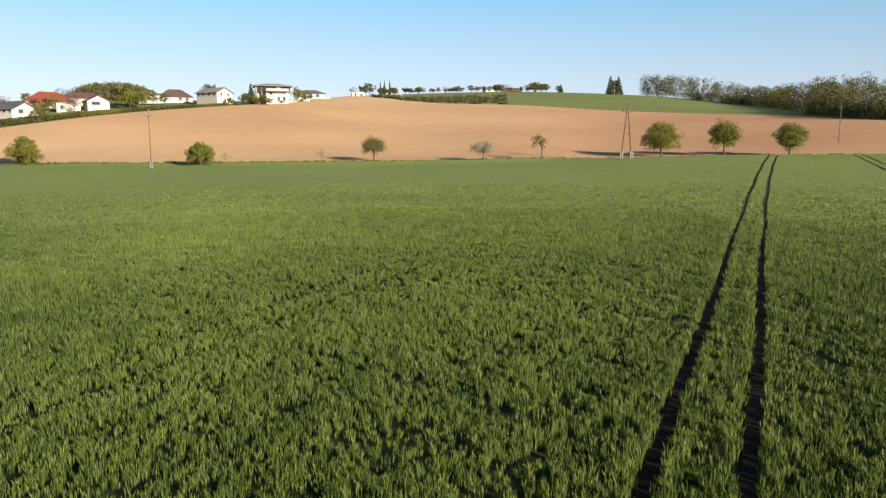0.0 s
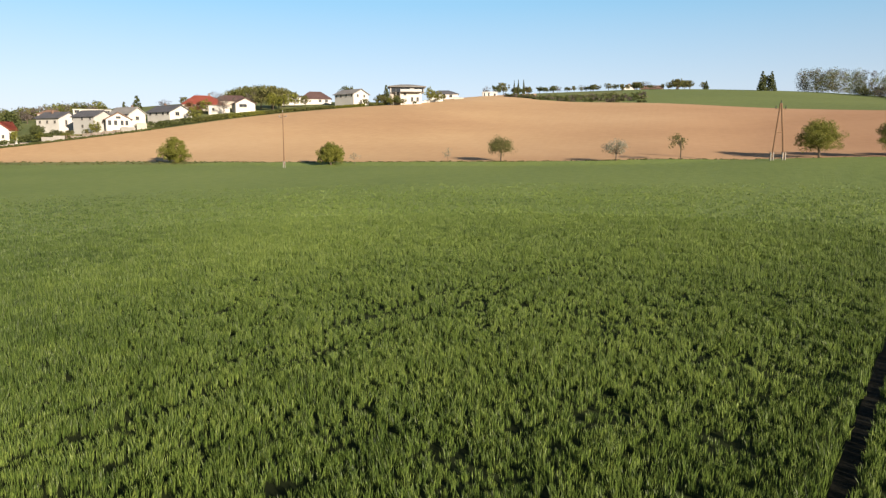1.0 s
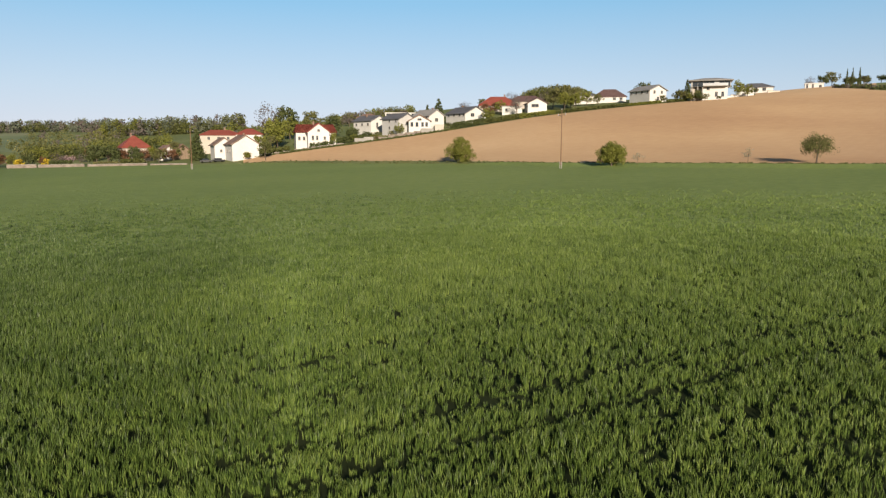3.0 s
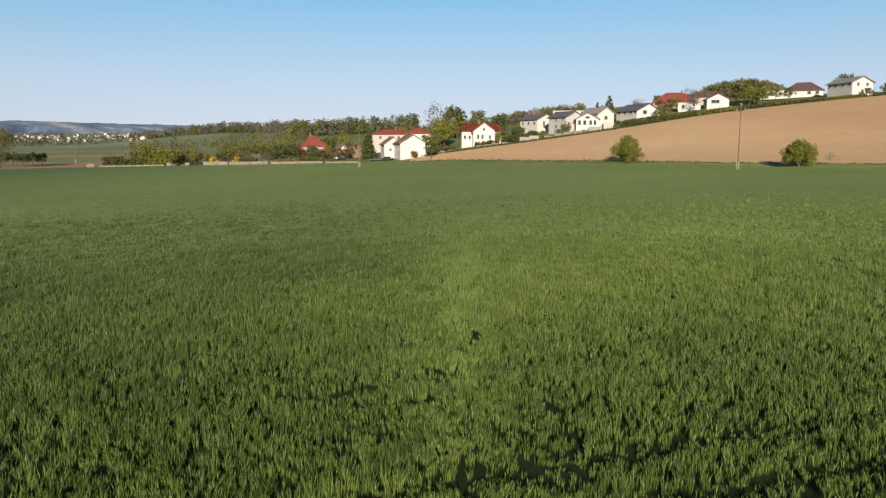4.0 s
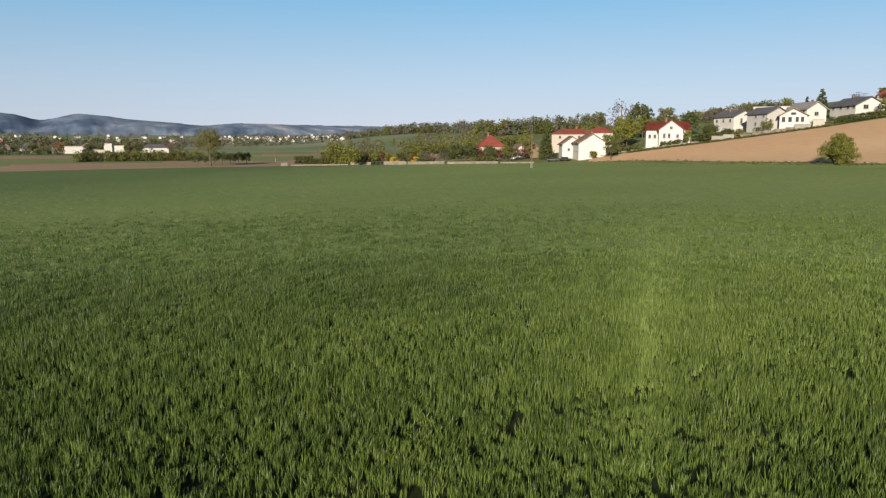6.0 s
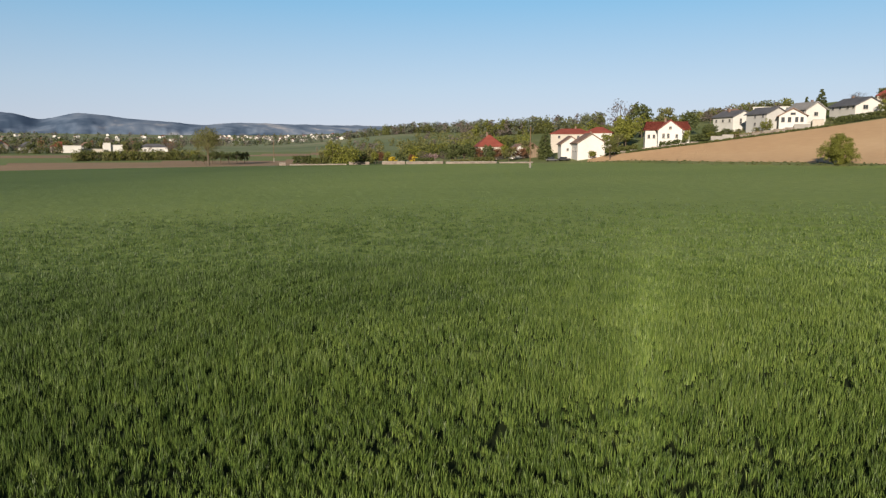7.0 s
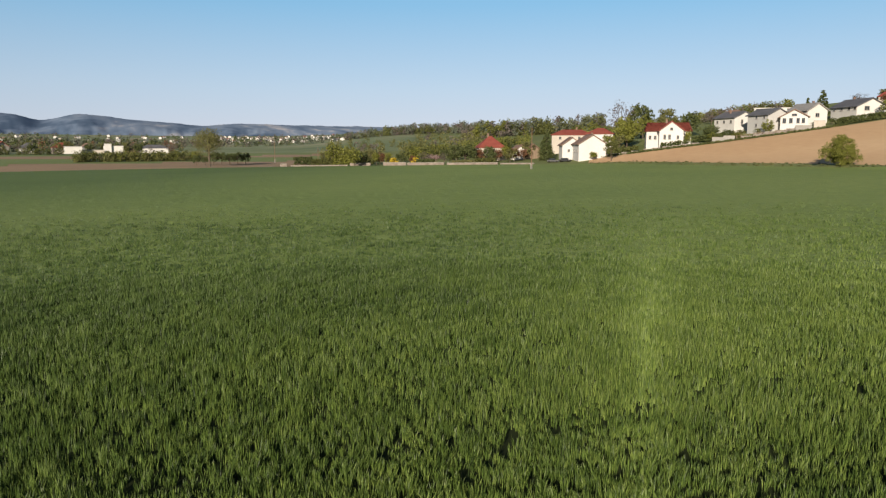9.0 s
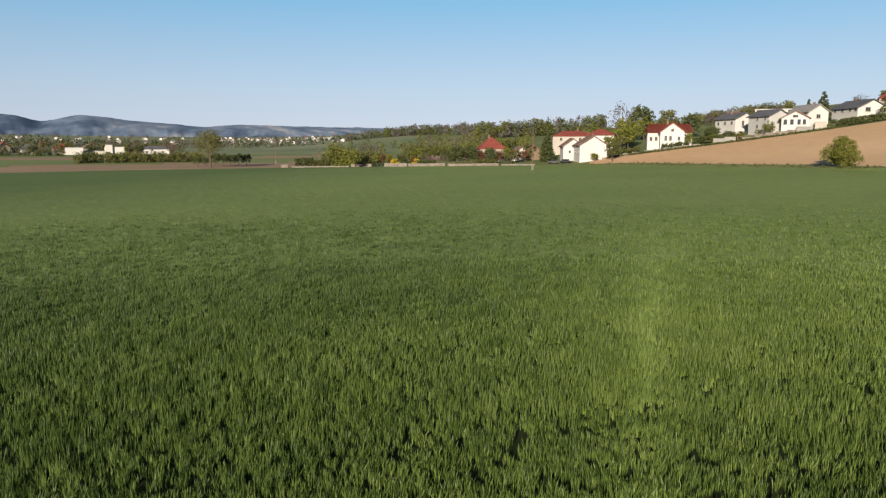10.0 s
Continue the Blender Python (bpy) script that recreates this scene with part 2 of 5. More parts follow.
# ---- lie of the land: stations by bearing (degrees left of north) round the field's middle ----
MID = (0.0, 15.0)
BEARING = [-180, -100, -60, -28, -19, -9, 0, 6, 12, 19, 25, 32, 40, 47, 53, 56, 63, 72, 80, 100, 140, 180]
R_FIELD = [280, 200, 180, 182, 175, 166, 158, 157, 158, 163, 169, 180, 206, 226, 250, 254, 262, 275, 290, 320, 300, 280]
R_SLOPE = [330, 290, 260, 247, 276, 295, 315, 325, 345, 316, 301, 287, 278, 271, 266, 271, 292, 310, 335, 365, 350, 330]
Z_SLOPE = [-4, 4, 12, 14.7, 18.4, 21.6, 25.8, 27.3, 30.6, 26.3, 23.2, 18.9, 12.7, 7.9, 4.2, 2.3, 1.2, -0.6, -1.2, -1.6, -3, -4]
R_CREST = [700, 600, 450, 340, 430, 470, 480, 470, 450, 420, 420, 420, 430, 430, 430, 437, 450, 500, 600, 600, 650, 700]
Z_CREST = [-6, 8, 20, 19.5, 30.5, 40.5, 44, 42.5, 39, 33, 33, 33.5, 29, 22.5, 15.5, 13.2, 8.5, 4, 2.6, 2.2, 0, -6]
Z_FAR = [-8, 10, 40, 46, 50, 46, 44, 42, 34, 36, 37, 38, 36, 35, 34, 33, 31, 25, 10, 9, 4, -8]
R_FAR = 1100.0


def hermite(x, xs, ys):
    """A smooth curve through stations."""
    xs, ys = np.asarray(xs, float), np.asarray(ys, float)
    m = np.gradient(ys, xs)
    i = np.clip(np.searchsorted(xs, x) - 1, 0, len(xs) - 2)
    h = xs[i + 1] - xs[i]
    u = np.clip((x - xs[i]) / h, 0, 1)
    return ((2 * u**3 - 3 * u**2 + 1) * ys[i] + (u**3 - 2 * u**2 + u) * h * m[i]
            + (3 * u**2 - 2 * u**3) * ys[i + 1] + (u**3 - u**2) * h * m[i + 1])


def ease(u):
    u = np.clip(u, 0, 1)
    return u * u * (3 - 2 * u)


def bearing(x, y):
    return np.degrees(np.arctan2(-(np.asarray(x, float) - MID[0]), np.asarray(y, float) - MID[1]))


def field_height(x, y):
    """The wheat field: a gentle plane that lifts towards the north-east."""
    b, r = bearing(x, y), np.hypot(x - MID[0], y - MID[1])
    bank = 0.8 * ease((r - hermite(b, BEARING, R_FIELD) + 11) / 11) * ease((58 - b) / 6) * ease((b + 9) / 9)
    return 0.00725 * x + 0.0162 * y + bank + 1.35 * ease((r - 50) / 120) * ease((10 - b) / 32) * ease((b + 130) / 60)


def verge(b):
    """Width of the rough grass between wheat and tilled soil."""
    return 2.5 + 5.5 * ease((b - 34) / 5) * ease((57 - b) / 4)


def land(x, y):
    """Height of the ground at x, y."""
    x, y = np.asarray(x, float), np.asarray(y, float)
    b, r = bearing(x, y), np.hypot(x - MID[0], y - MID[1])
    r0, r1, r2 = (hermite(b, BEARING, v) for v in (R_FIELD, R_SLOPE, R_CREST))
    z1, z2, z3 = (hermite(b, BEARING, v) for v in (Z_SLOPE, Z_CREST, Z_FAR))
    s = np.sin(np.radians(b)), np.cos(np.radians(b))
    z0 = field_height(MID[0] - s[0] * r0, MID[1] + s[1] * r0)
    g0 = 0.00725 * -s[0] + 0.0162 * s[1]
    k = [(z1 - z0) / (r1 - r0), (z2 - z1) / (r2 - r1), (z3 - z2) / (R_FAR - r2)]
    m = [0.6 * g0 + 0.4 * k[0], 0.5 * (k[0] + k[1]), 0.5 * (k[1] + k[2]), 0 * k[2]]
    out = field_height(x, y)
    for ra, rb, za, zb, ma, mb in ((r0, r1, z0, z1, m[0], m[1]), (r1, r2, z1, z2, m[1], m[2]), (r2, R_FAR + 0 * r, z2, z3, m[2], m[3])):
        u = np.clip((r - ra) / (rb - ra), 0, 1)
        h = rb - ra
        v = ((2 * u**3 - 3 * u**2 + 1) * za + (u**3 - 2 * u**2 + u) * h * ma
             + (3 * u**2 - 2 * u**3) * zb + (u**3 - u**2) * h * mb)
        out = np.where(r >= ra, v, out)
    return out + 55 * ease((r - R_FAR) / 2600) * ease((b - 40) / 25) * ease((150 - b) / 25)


def polar(b, r):
    return MID[0] - math.sin(math.radians(b)) * r, MID[1] + math.cos(math.radians(b)) * r
# ---- building helpers ----
def fast_mesh(name, verts, faces, mats, index=None, smooth=False):
    """A mesh from number arrays; faces all of one size."""
    verts, faces = np.asarray(verts, np.float32), np.asarray(faces, np.int32)
    me = bpy.data.meshes.new(name)
    k = faces.shape[1]
    me.vertices.add(len(verts)), me.loops.add(faces.size), me.polygons.add(len(faces))
    me.vertices.foreach_set("co", verts.ravel())
    me.loops.foreach_set("vertex_index", faces.ravel())
    me.polygons.foreach_set("loop_start", np.arange(0, faces.size, k, dtype=np.int32))
    for m in (mats if isinstance(mats, (list, tuple)) else [mats]):
        me.materials.append(m)
    if index is not None:
        me.polygons.foreach_set("material_index", np.asarray(index, np.int32))
    me.polygons.foreach_set("use_smooth", np.full(len(faces), smooth))
    me.update(calc_edges=True)
    return me


def under(ob, parent):
    ob.parent = parent
    return ob


def part(name, bm, mat, parent, label=""):
    """One bmesh as a part of a thing."""
    me = bpy.data.meshes.new(name)
    bm.to_mesh(me)
    bm.free()
    me.materials.append(mat)
    return tagged(under(new(name, me), parent), label)


def box(bm, cx, cy, cz, sx, sy, sz, turn=None, bevel=0.0):
    m = Matrix.LocRotScale((cx, cy, cz), turn, (sx, sy, sz))
    r = bmesh.ops.create_cube(bm, size=1.0, matrix=m)
    if bevel:
        edges = list({e for v in r["verts"] for e in v.link_edges})
        bmesh.ops.bevel(bm, geom=edges, offset=bevel, segments=1, affect="EDGES")


def tube(bm, a, b, ra, rb, sides=8):
    """A tapered round bar from a to b."""
    a, b = Vector(a), Vector(b)
    d = b - a
    m = Matrix.Translation((a + b) / 2) @ d.to_track_quat("Z", "Y").to_matrix().to_4x4()
    bmesh.ops.create_cone(bm, cap_ends=True, segments=sides, radius1=ra, radius2=rb, depth=d.length, matrix=m)


def thing(name, x, y, z, turn, label, category, group="", kind=""):
    ob = new(name)
    ob.matrix_basis = pose(x, y, z, 0, 0, turn)
    return tagged(ob, label, category, group, kind)


def blocks(rng, centres, radii, per, size, flat=0.0):
    """Leaf quads scattered over clumps; size in metres."""
    n = len(centres)
    c = np.repeat(np.asarray(centres, float), per, 0)
    r = np.repeat(np.asarray(radii, float), per)[:, None]
    d = rng.normal(size=(n * per, 3))
    d /= np.linalg.norm(d, axis=1)[:, None]
    p = c + d * r * rng.uniform(0.55, 1.05, (n * per, 1)) * np.array([1, 1, 0.85])
    nrm = d + rng.normal(scale=0.6, size=d.shape)
    nrm /= np.linalg.norm(nrm, axis=1)[:, None]
    u = np.cross(nrm, rng.normal(size=d.shape))
    u /= np.linalg.norm(u, axis=1)[:, None] + 1e-9
    v = np.cross(nrm, u)
    s = size * rng.uniform(0.6, 1.3, (n * per, 1))
    quad = np.stack([p - u * s, p - v * s * 0.6, p + u * s, p + v * s * 0.6], 1).reshape(-1, 3)
    return quad, np.arange(len(quad)).reshape(-1, 4)


def crown_clumps(rng, n, rx, rz, z, hollow=0.45, lump=0.42, taper=0.25):
    """Clump centres and sizes filling an uneven egg of half-width rx and half-height rz round height z."""
    d = rng.normal(size=(n, 3))
    d /= np.linalg.norm(d, axis=1)[:, None]
    s = rng.uniform(hollow, 1.0, (n, 1)) * rng.uniform(0.78, 1.12, (n, 1))
    p = d * s * np.array([rx, rx, rz]) * (1 - lump * 0.6)
    p[:, 2] += z
    p[:, :2] *= (1.1 - taper * np.clip((p[:, 2:] - z) / rz, -1, 1))
    return p, rng.uniform(0.6, 1.0, n) * rx * lump


def make_tree(name, label, seed, height, width, trunk, leaf_mat, clumps=40, per=60, leaf=0.16, low=0.25, bare=0.0, limbs=7, category="tree", lump=0.36, taper=0.25):
    """A tree at the origin: tapered trunk with limbs, and a crown of leaf clumps; low: where the crown begins."""
    rng = np.random.default_rng(seed)
    ob = tagged(new(name), label, category)
    bm = bmesh.new()
    zc, rz = height * (1 + low) / 2, height * (1 - low) / 2
    pts, rad = crown_clumps(rng, clumps, width / 2, rz, zc, lump=lump, taper=taper)
    lean = rng.normal(scale=0.05 * height, size=2)
    fork = Vector((lean[0] * 0.4, lean[1] * 0.4, height * max(low, 0.14) + 0.1 * height))
    tube(bm, (0, 0, -0.3), fork, trunk, trunk * 0.72)
    tube(bm, fork, (lean[0], lean[1], height * 0.8), trunk * 0.7, trunk * 0.15)
    order = rng.permutation(clumps)[:limbs]
    for i in order:
        tip = Vector(pts[i])
        mid = fork.lerp(tip, 0.5) + Vector((0, 0, 0.06 * height))
        tube(bm, fork, mid, trunk * 0.42, trunk * 0.25, 6)
        tube(bm, mid, tip, trunk * 0.25, trunk * 0.07, 5)
    part("trunk", bm, M_BARK, ob)
    v, f = blocks(rng, pts, rad, per, leaf)
    under(new("crown", fast_mesh("crown", v, f, leaf_mat)), ob)
    return ob


def plant(proto, x, y, scale=1.0, turn=0.0, first=False, label="", wide=1.0, sink=0.05):
    """Stands a tree, or a copy of it, on the ground."""
    m = Matrix.LocRotScale((x, y, float(land(x, y)) - sink), Euler((0, 0, radians(turn))), (scale * wide, scale * wide, scale))
    if first:
        proto.matrix_basis = m
        return proto
    keep = proto.scale.copy()
    proto.scale = (1, 1, 1)
    ob = copy_thing(proto, m)
    proto.scale = keep
    return tagged(ob, label)

# ---- ground: one sheet to the horizon, with its fields ----
az = np.concatenate([np.arange(-180, -46, 3.0), np.arange(-45, 112, 0.75), np.arange(113, 180.1, 3.0)])
az[-1] = 180.0
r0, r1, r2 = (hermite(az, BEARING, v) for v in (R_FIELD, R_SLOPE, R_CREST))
rings, band = [], []
for lo, hi, n, tag in ((0 * r0 + 0.02, r0 - verge(az), 34, 0), (r0 - verge(az), r0 + 1.0, 4, 1), (r0 + 1.0, r1, 14, 2), (r1, r1 + 0.4 * (r2 - r1), 4, 3),
                       (r1 + 0.4 * (r2 - r1), r2, 5, 4), (r2, 0 * r0 + R_FAR, 9, 5), (0 * r0 + R_FAR, 0 * r0 + 4700, 10, 6)):
    for k in range(n):
        rings.append(lo + (hi - lo) * k / n)
        band.append(tag)
rings.append(0 * r0 + 4700)
rr = np.array(rings)
gx, gy = MID[0] - np.sin(np.radians(az)) * rr, MID[1] + np.cos(np.radians(az)) * rr
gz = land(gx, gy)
nr, na = rr.shape
ids = np.arange(nr * na).reshape(nr, na)
quads = np.stack([ids[:-1, :-1], ids[1:, :-1], ids[1:, 1:], ids[:-1, 1:]], -1).reshape(-1, 4)
tags = np.repeat(np.array(band), na - 1)
mid_az = np.tile((az[:-1] + az[1:]) / 2, nr - 1)
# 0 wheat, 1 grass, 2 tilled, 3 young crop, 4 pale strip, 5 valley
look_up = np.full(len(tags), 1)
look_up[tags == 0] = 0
look_up[(tags == 2) & (mid_az > -42) & (mid_az < 55.8)] = 2
mid_r = ((rr[:-1, :-1] + rr[1:, 1:]) / 2).ravel()
plain = (tags >= 2) & (tags < 5) & (mid_az > 76.5) & (mid_az < 125)
brown = 400 - 25 * ease((mid_az - 84) / 12)
for near_r, far_r, kind in ((0, brown, 4), (brown, brown + 75, 3), (brown + 75, brown + 130, 4), (brown + 130, 9999, 3)):
    look_up[plain & (mid_r >= near_r) & (mid_r < far_r)] = kind
look_up[(tags >= 3) & (tags < 5) & (mid_az > -40) & (mid_az < 2)] = 3
look_up[(tags >= 3) & (tags < 5) & (mid_az > 9) & (mid_az < 16.5)] = 2
look_up[(tags == 5) & (mid_az > 70)] = 5
look_up[(tags == 6)] = 5
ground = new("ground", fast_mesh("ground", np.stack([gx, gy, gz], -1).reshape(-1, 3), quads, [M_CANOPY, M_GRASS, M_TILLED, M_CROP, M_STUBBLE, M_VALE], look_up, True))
tagged(ground, "rolling farmland with wheat, tilled soil and meadow", "ground", kind="structure")

# far wooded hills across the valley, their haze painted into the colour
H_AZ = [58, 68, 72, 75, 77.2, 80.7, 85, 87.5, 89.1, 91.9, 95.7, 98, 99.2, 101, 106, 116]
H_Z = [30, 105, 125, 132, 133, 138, 142, 131, 143, 159, 182, 151, 173, 187, 200, 150]
ha = np.arange(58, 116, 0.12)
hr = np.linspace(2900, 4550, 18)
hs = ease((hr - 2700) / 1650) * np.where(hr > 4400, 0.93, 1.0)
crest = hermite(ha, H_AZ, H_Z)
rough = np.array([[noise.fractal((a * 0.5, r * 0.004, 3.0), 1.0, 2.0, 4) for a in ha] for r in hr])
tops = np.array([noise.noise((a * 6.0, 0.5, 9.0)) * 2.0 + noise.noise((a * 1.3, 2.5, 4.0)) * 3 for a in ha])
hz = hs[:, None] * crest + rough * 20 * (1 - hs[:, None]) * 1.6 + tops * (hs[:, None] > 0.97) - np.where(hr[:, None] < 2950, 30, 0)
hx, hy = MID[0] - np.sin(np.radians(ha)) * hr[:, None], MID[1] + np.cos(np.radians(ha)) * hr[:, None]
ids = np.arange(hz.size).reshape(hz.shape)
hq = np.stack([ids[:-1, :-1], ids[1:, :-1], ids[1:, 1:], ids[:-1, 1:]], -1).reshape(-1, 4)
tagged(new("backdrop", fast_mesh("backdrop", np.stack([hx, hy, hz], -1).reshape(-1, 3), hq, M_HILL, smooth=True)), "wooded hills in the distance with blue haze painted in", "hills", kind="structure")

# ---- houses ----
def window(parent, x, y, z, w, h, axis, out, dark=False):
    """A framed window on a wall that faces along axis ('x' or 'y'), out: +1 or -1."""
    bm = bmesh.new()
    t = 0.09
    fr = M_DARK if dark else M_FRAME
    at = lambda a, b, dz, sa, sb, sz: box(bm, *((a, b) if axis == "y" else (b, a)), dz, *((sa, sb) if axis == "y" else (sb, sa)), sz)
    c, p = (x, y) if axis == "y" else (y, x)
    at(c - w / 2 + t / 2, p + out * 0.02, z + h / 2, t, 0.10, h), at(c + w / 2 - t / 2, p + out * 0.02, z + h / 2, t, 0.10, h)
    at(c, p + out * 0.02, z + h - t / 2, w - 2 * t, 0.10, t), at(c, p + out * 0.02, z + t / 2, w - 2 * t, 0.10, t)
    at(c, p + out * 0.02, z + h / 2, t * 0.7, 0.08, h - 2 * t)
    me = bpy.data.meshes.new("window")
    bm.to_mesh(me), bm.free()
    me.materials.append(fr)
    ob = under(new("window", me), parent)
    bm = bmesh.new()
    at(c, p + out * 0.008, z + h / 2, w - 2 * t, 0.06, h - 2 * t)
    part("pane", bm, M_GLASS, ob)
    bm = bmesh.new()
    at(c, p + out * 0.09, z - 0.05, w + 0.2, 0.2, 0.07)
    part("sill", bm, M_CONCRETE, ob)
    return ob


def gable_roof(parent, w, l, hw, hr, mat, over=0.75, thick=0.24, x=0.0, y=0.0, name="roof"):
    """Two slabs that meet on a ridge along y."""
    s = math.atan2(hr, w / 2)
    run = math.hypot(w / 2, hr) + over
    roof = None
    for side in (-1, 1):
        bm = bmesh.new()
        turn = Euler((0, side * s, 0))
        mid = Vector((side * (w / 2 + over * math.cos(s)) / 2, 0, 0))
        cz = hw + hr - math.tan(s) * abs(mid.x) + thick / 2 / math.cos(s)
        box(bm, x + mid.x, y, cz, run, l + 2 * over, thick, turn)
        ob = part(name, bm, mat, parent)
        roof = roof or ob
    bm = bmesh.new()
    tube(bm, (x, y - l / 2 - over, hw + hr + thick), (x, y + l / 2 + over, hw + hr + thick), 0.13, 0.13, 6)
    part("ridge_cap", bm, mat, parent)
    return roof


def hip_roof(parent, w, l, hw, hr, mat, over=0.5, x=0.0, y=0.0):
    bm = bmesh.new()
    a, b = w / 2 + over, l / 2 + over
    k = max(0.0, b - a) if b > a else 0.0
    j = max(0.0, a - b) if a > b else 0.0
    z0, z1, z2 = hw - 0.12, hw + 0.1, hw + hr
    low = [bm.verts.new((x + sx * a, y + sy * b, z0)) for sx, sy in ((-1, -1), (1, -1), (1, 1), (-1, 1))]
    eav = [bm.verts.new((x + sx * a, y + sy * b, z1)) for sx, sy in ((-1, -1), (1, -1), (1, 1), (-1, 1))]
    bm.faces.new(low[::-1])
    for i in range(4):
        bm.faces.new((low[i], low[(i + 1) % 4], eav[(i + 1) % 4], eav[i]))
    if k > 0.05:
        p, q = bm.verts.new((x, y - k, z2)), bm.verts.new((x, y + k, z2))
        for f in ((eav[0], eav[1], p), (eav[1], eav[2], q, p), (eav[2], eav[3], q), (eav[3], eav[0], p, q)):
            bm.faces.new(f)
    elif j > 0.05:
        p, q = bm.verts.new((x - j, y, z2)), bm.verts.new((x + j, y, z2))
        for f in ((eav[3], eav[0], p), (eav[0], eav[1], q, p), (eav[1], eav[2], q), (eav[2], eav[3], p, q)):
            bm.faces.new(f)
    else:
        p = bm.verts.new((x, y, z2))
        for i in range(4):
            bm.faces.new((eav[i], eav[(i + 1) % 4], p))
    return part("roof", bm, mat, parent)


def body(parent, w, l, hw, hr, mat, x=0.0, y=0.0, sunk=2.5, name="wall"):
    """Walls under a gable roof (hr 0: a plain block), standing a little in the slope."""
    bm = bmesh.new()
    v = [bm.verts.new((x + px, y + py, pz)) for py in (-l / 2, l / 2) for px, pz in
         ((-w / 2, -sunk), (w / 2, -sunk), (w / 2, hw), (0, hw + hr), (-w / 2, hw))]
    bm.faces.new(v[:5]), bm.faces.new(v[5:][::-1])
    for i in range(5):
        j = (i + 1) % 5
        bm.faces.new((v[i], v[i + 5], v[j + 5], v[j]))
    bmesh.ops.recalc_face_normals(bm, faces=bm.faces)
    return part(name, bm, mat, parent)


def chimney(parent, x, y, z0, z1, mat=None):
    bm = bmesh.new()
    box(bm, x, y, (z0 + z1) / 2, 0.6, 0.6, z1 - z0)
    box(bm, x, y, z1 + 0.06, 0.75, 0.75, 0.12)
    part("chimney", bm, mat or M_BROWNROOF, parent)


def house(label, x, y, turn, w, l, hw, hr, wall=None, roof=None, style="gable", front=(), left=(), right=(), stack=None, dz=0.0, sunk=2.5, dark=False, name="house", k=1.0):
    """turn 0: the gable front looks at the field. front, left, right: windows (across, up, wide, high) on those walls."""
    w, l, hw, hr, stack = w * k, l * k, hw * k, hr * k, stack and (stack[0] * k, stack[1] * k)
    front, left, right = ([tuple(c * k for c in o) for o in side] for side in (front, left, right))
    b = float(bearing(x, y))
    ob = thing(name, x, y, float(land(x, y)) + dz, b + turn, label, "house", "houses of the village")
    wall, roof = wall or M_WHITE, roof or M_SLATE
    body(ob, w, l, hw, hr if style == "gable" else 0.0, wall, sunk=sunk)
    if style == "gable":
        gable_roof(ob, w, l, hw, hr, roof)
    elif style == "hip":
        hip_roof(ob, w, l, hw, hr, roof)
    else:
        bm = bmesh.new()
        box(bm, 0, 0, hw + 0.15, w + 0.5, l + 0.5, 0.3)
        part("roof", bm, roof, ob)
    for a, z, ww, wh in front:
        window(ob, a, -l / 2, z, ww, wh, "y", -1, dark)
    for a, z, ww, wh in left:
        window(ob, -w / 2, a, z, ww, wh, "x", -1, dark)
    for a, z, ww, wh in right:
        window(ob, w / 2, a, z, ww, wh, "x", 1, dark)
    if stack:
        chimney(ob, stack[0], stack[1], hw, hw + hr + 0.9)
    return ob


# low pair of white houses beside the field corner
house("white rendered house with a brown tiled gable roof", -224.0, 168.5, 14, 11.5, 13, 4.6, 3.6, dz=1.5, roof=M_BROWNROOF, left=[(-3, 1.0, 1.2, 1.3), (2, 1.0, 1.2, 1.3)], stack=(1.5, 2), k=0.83)
house("white gabled house with a brown roof and a dark porch", -236.0, 168.0, 10, 9.0, 12, 4.4, 3.2, dz=1.9, roof=M_BROWNROOF, front=[(-1.5, 1.0, 1.1, 1.3), (1.6, 1.0, 1.1, 1.3)], k=0.78)
# long red roofs behind them
house("cream house under a long red hipped roof", -272.0, 190.5, 4, 17, 9, 3.6, 2.3, M_CREAM, M_RED, "hip", dz=3.4, sunk=5.0, front=[(-5, 1.6, 1.1, 1.3), (-1, 1.6, 1.1, 1.3), (3, 1.6, 1.1, 1.3)], stack=(2, 0))
house("white house with a red hipped roof beside trees", -252.5, 192.0, -4, 10.5, 8, 3.0, 2.4, M_WHITE, M_RED, "hip", dz=3.2, sunk=5.0, front=[(-3, 1.2, 1.1, 1.2), (3, 1.2, 1.1, 1.2)])
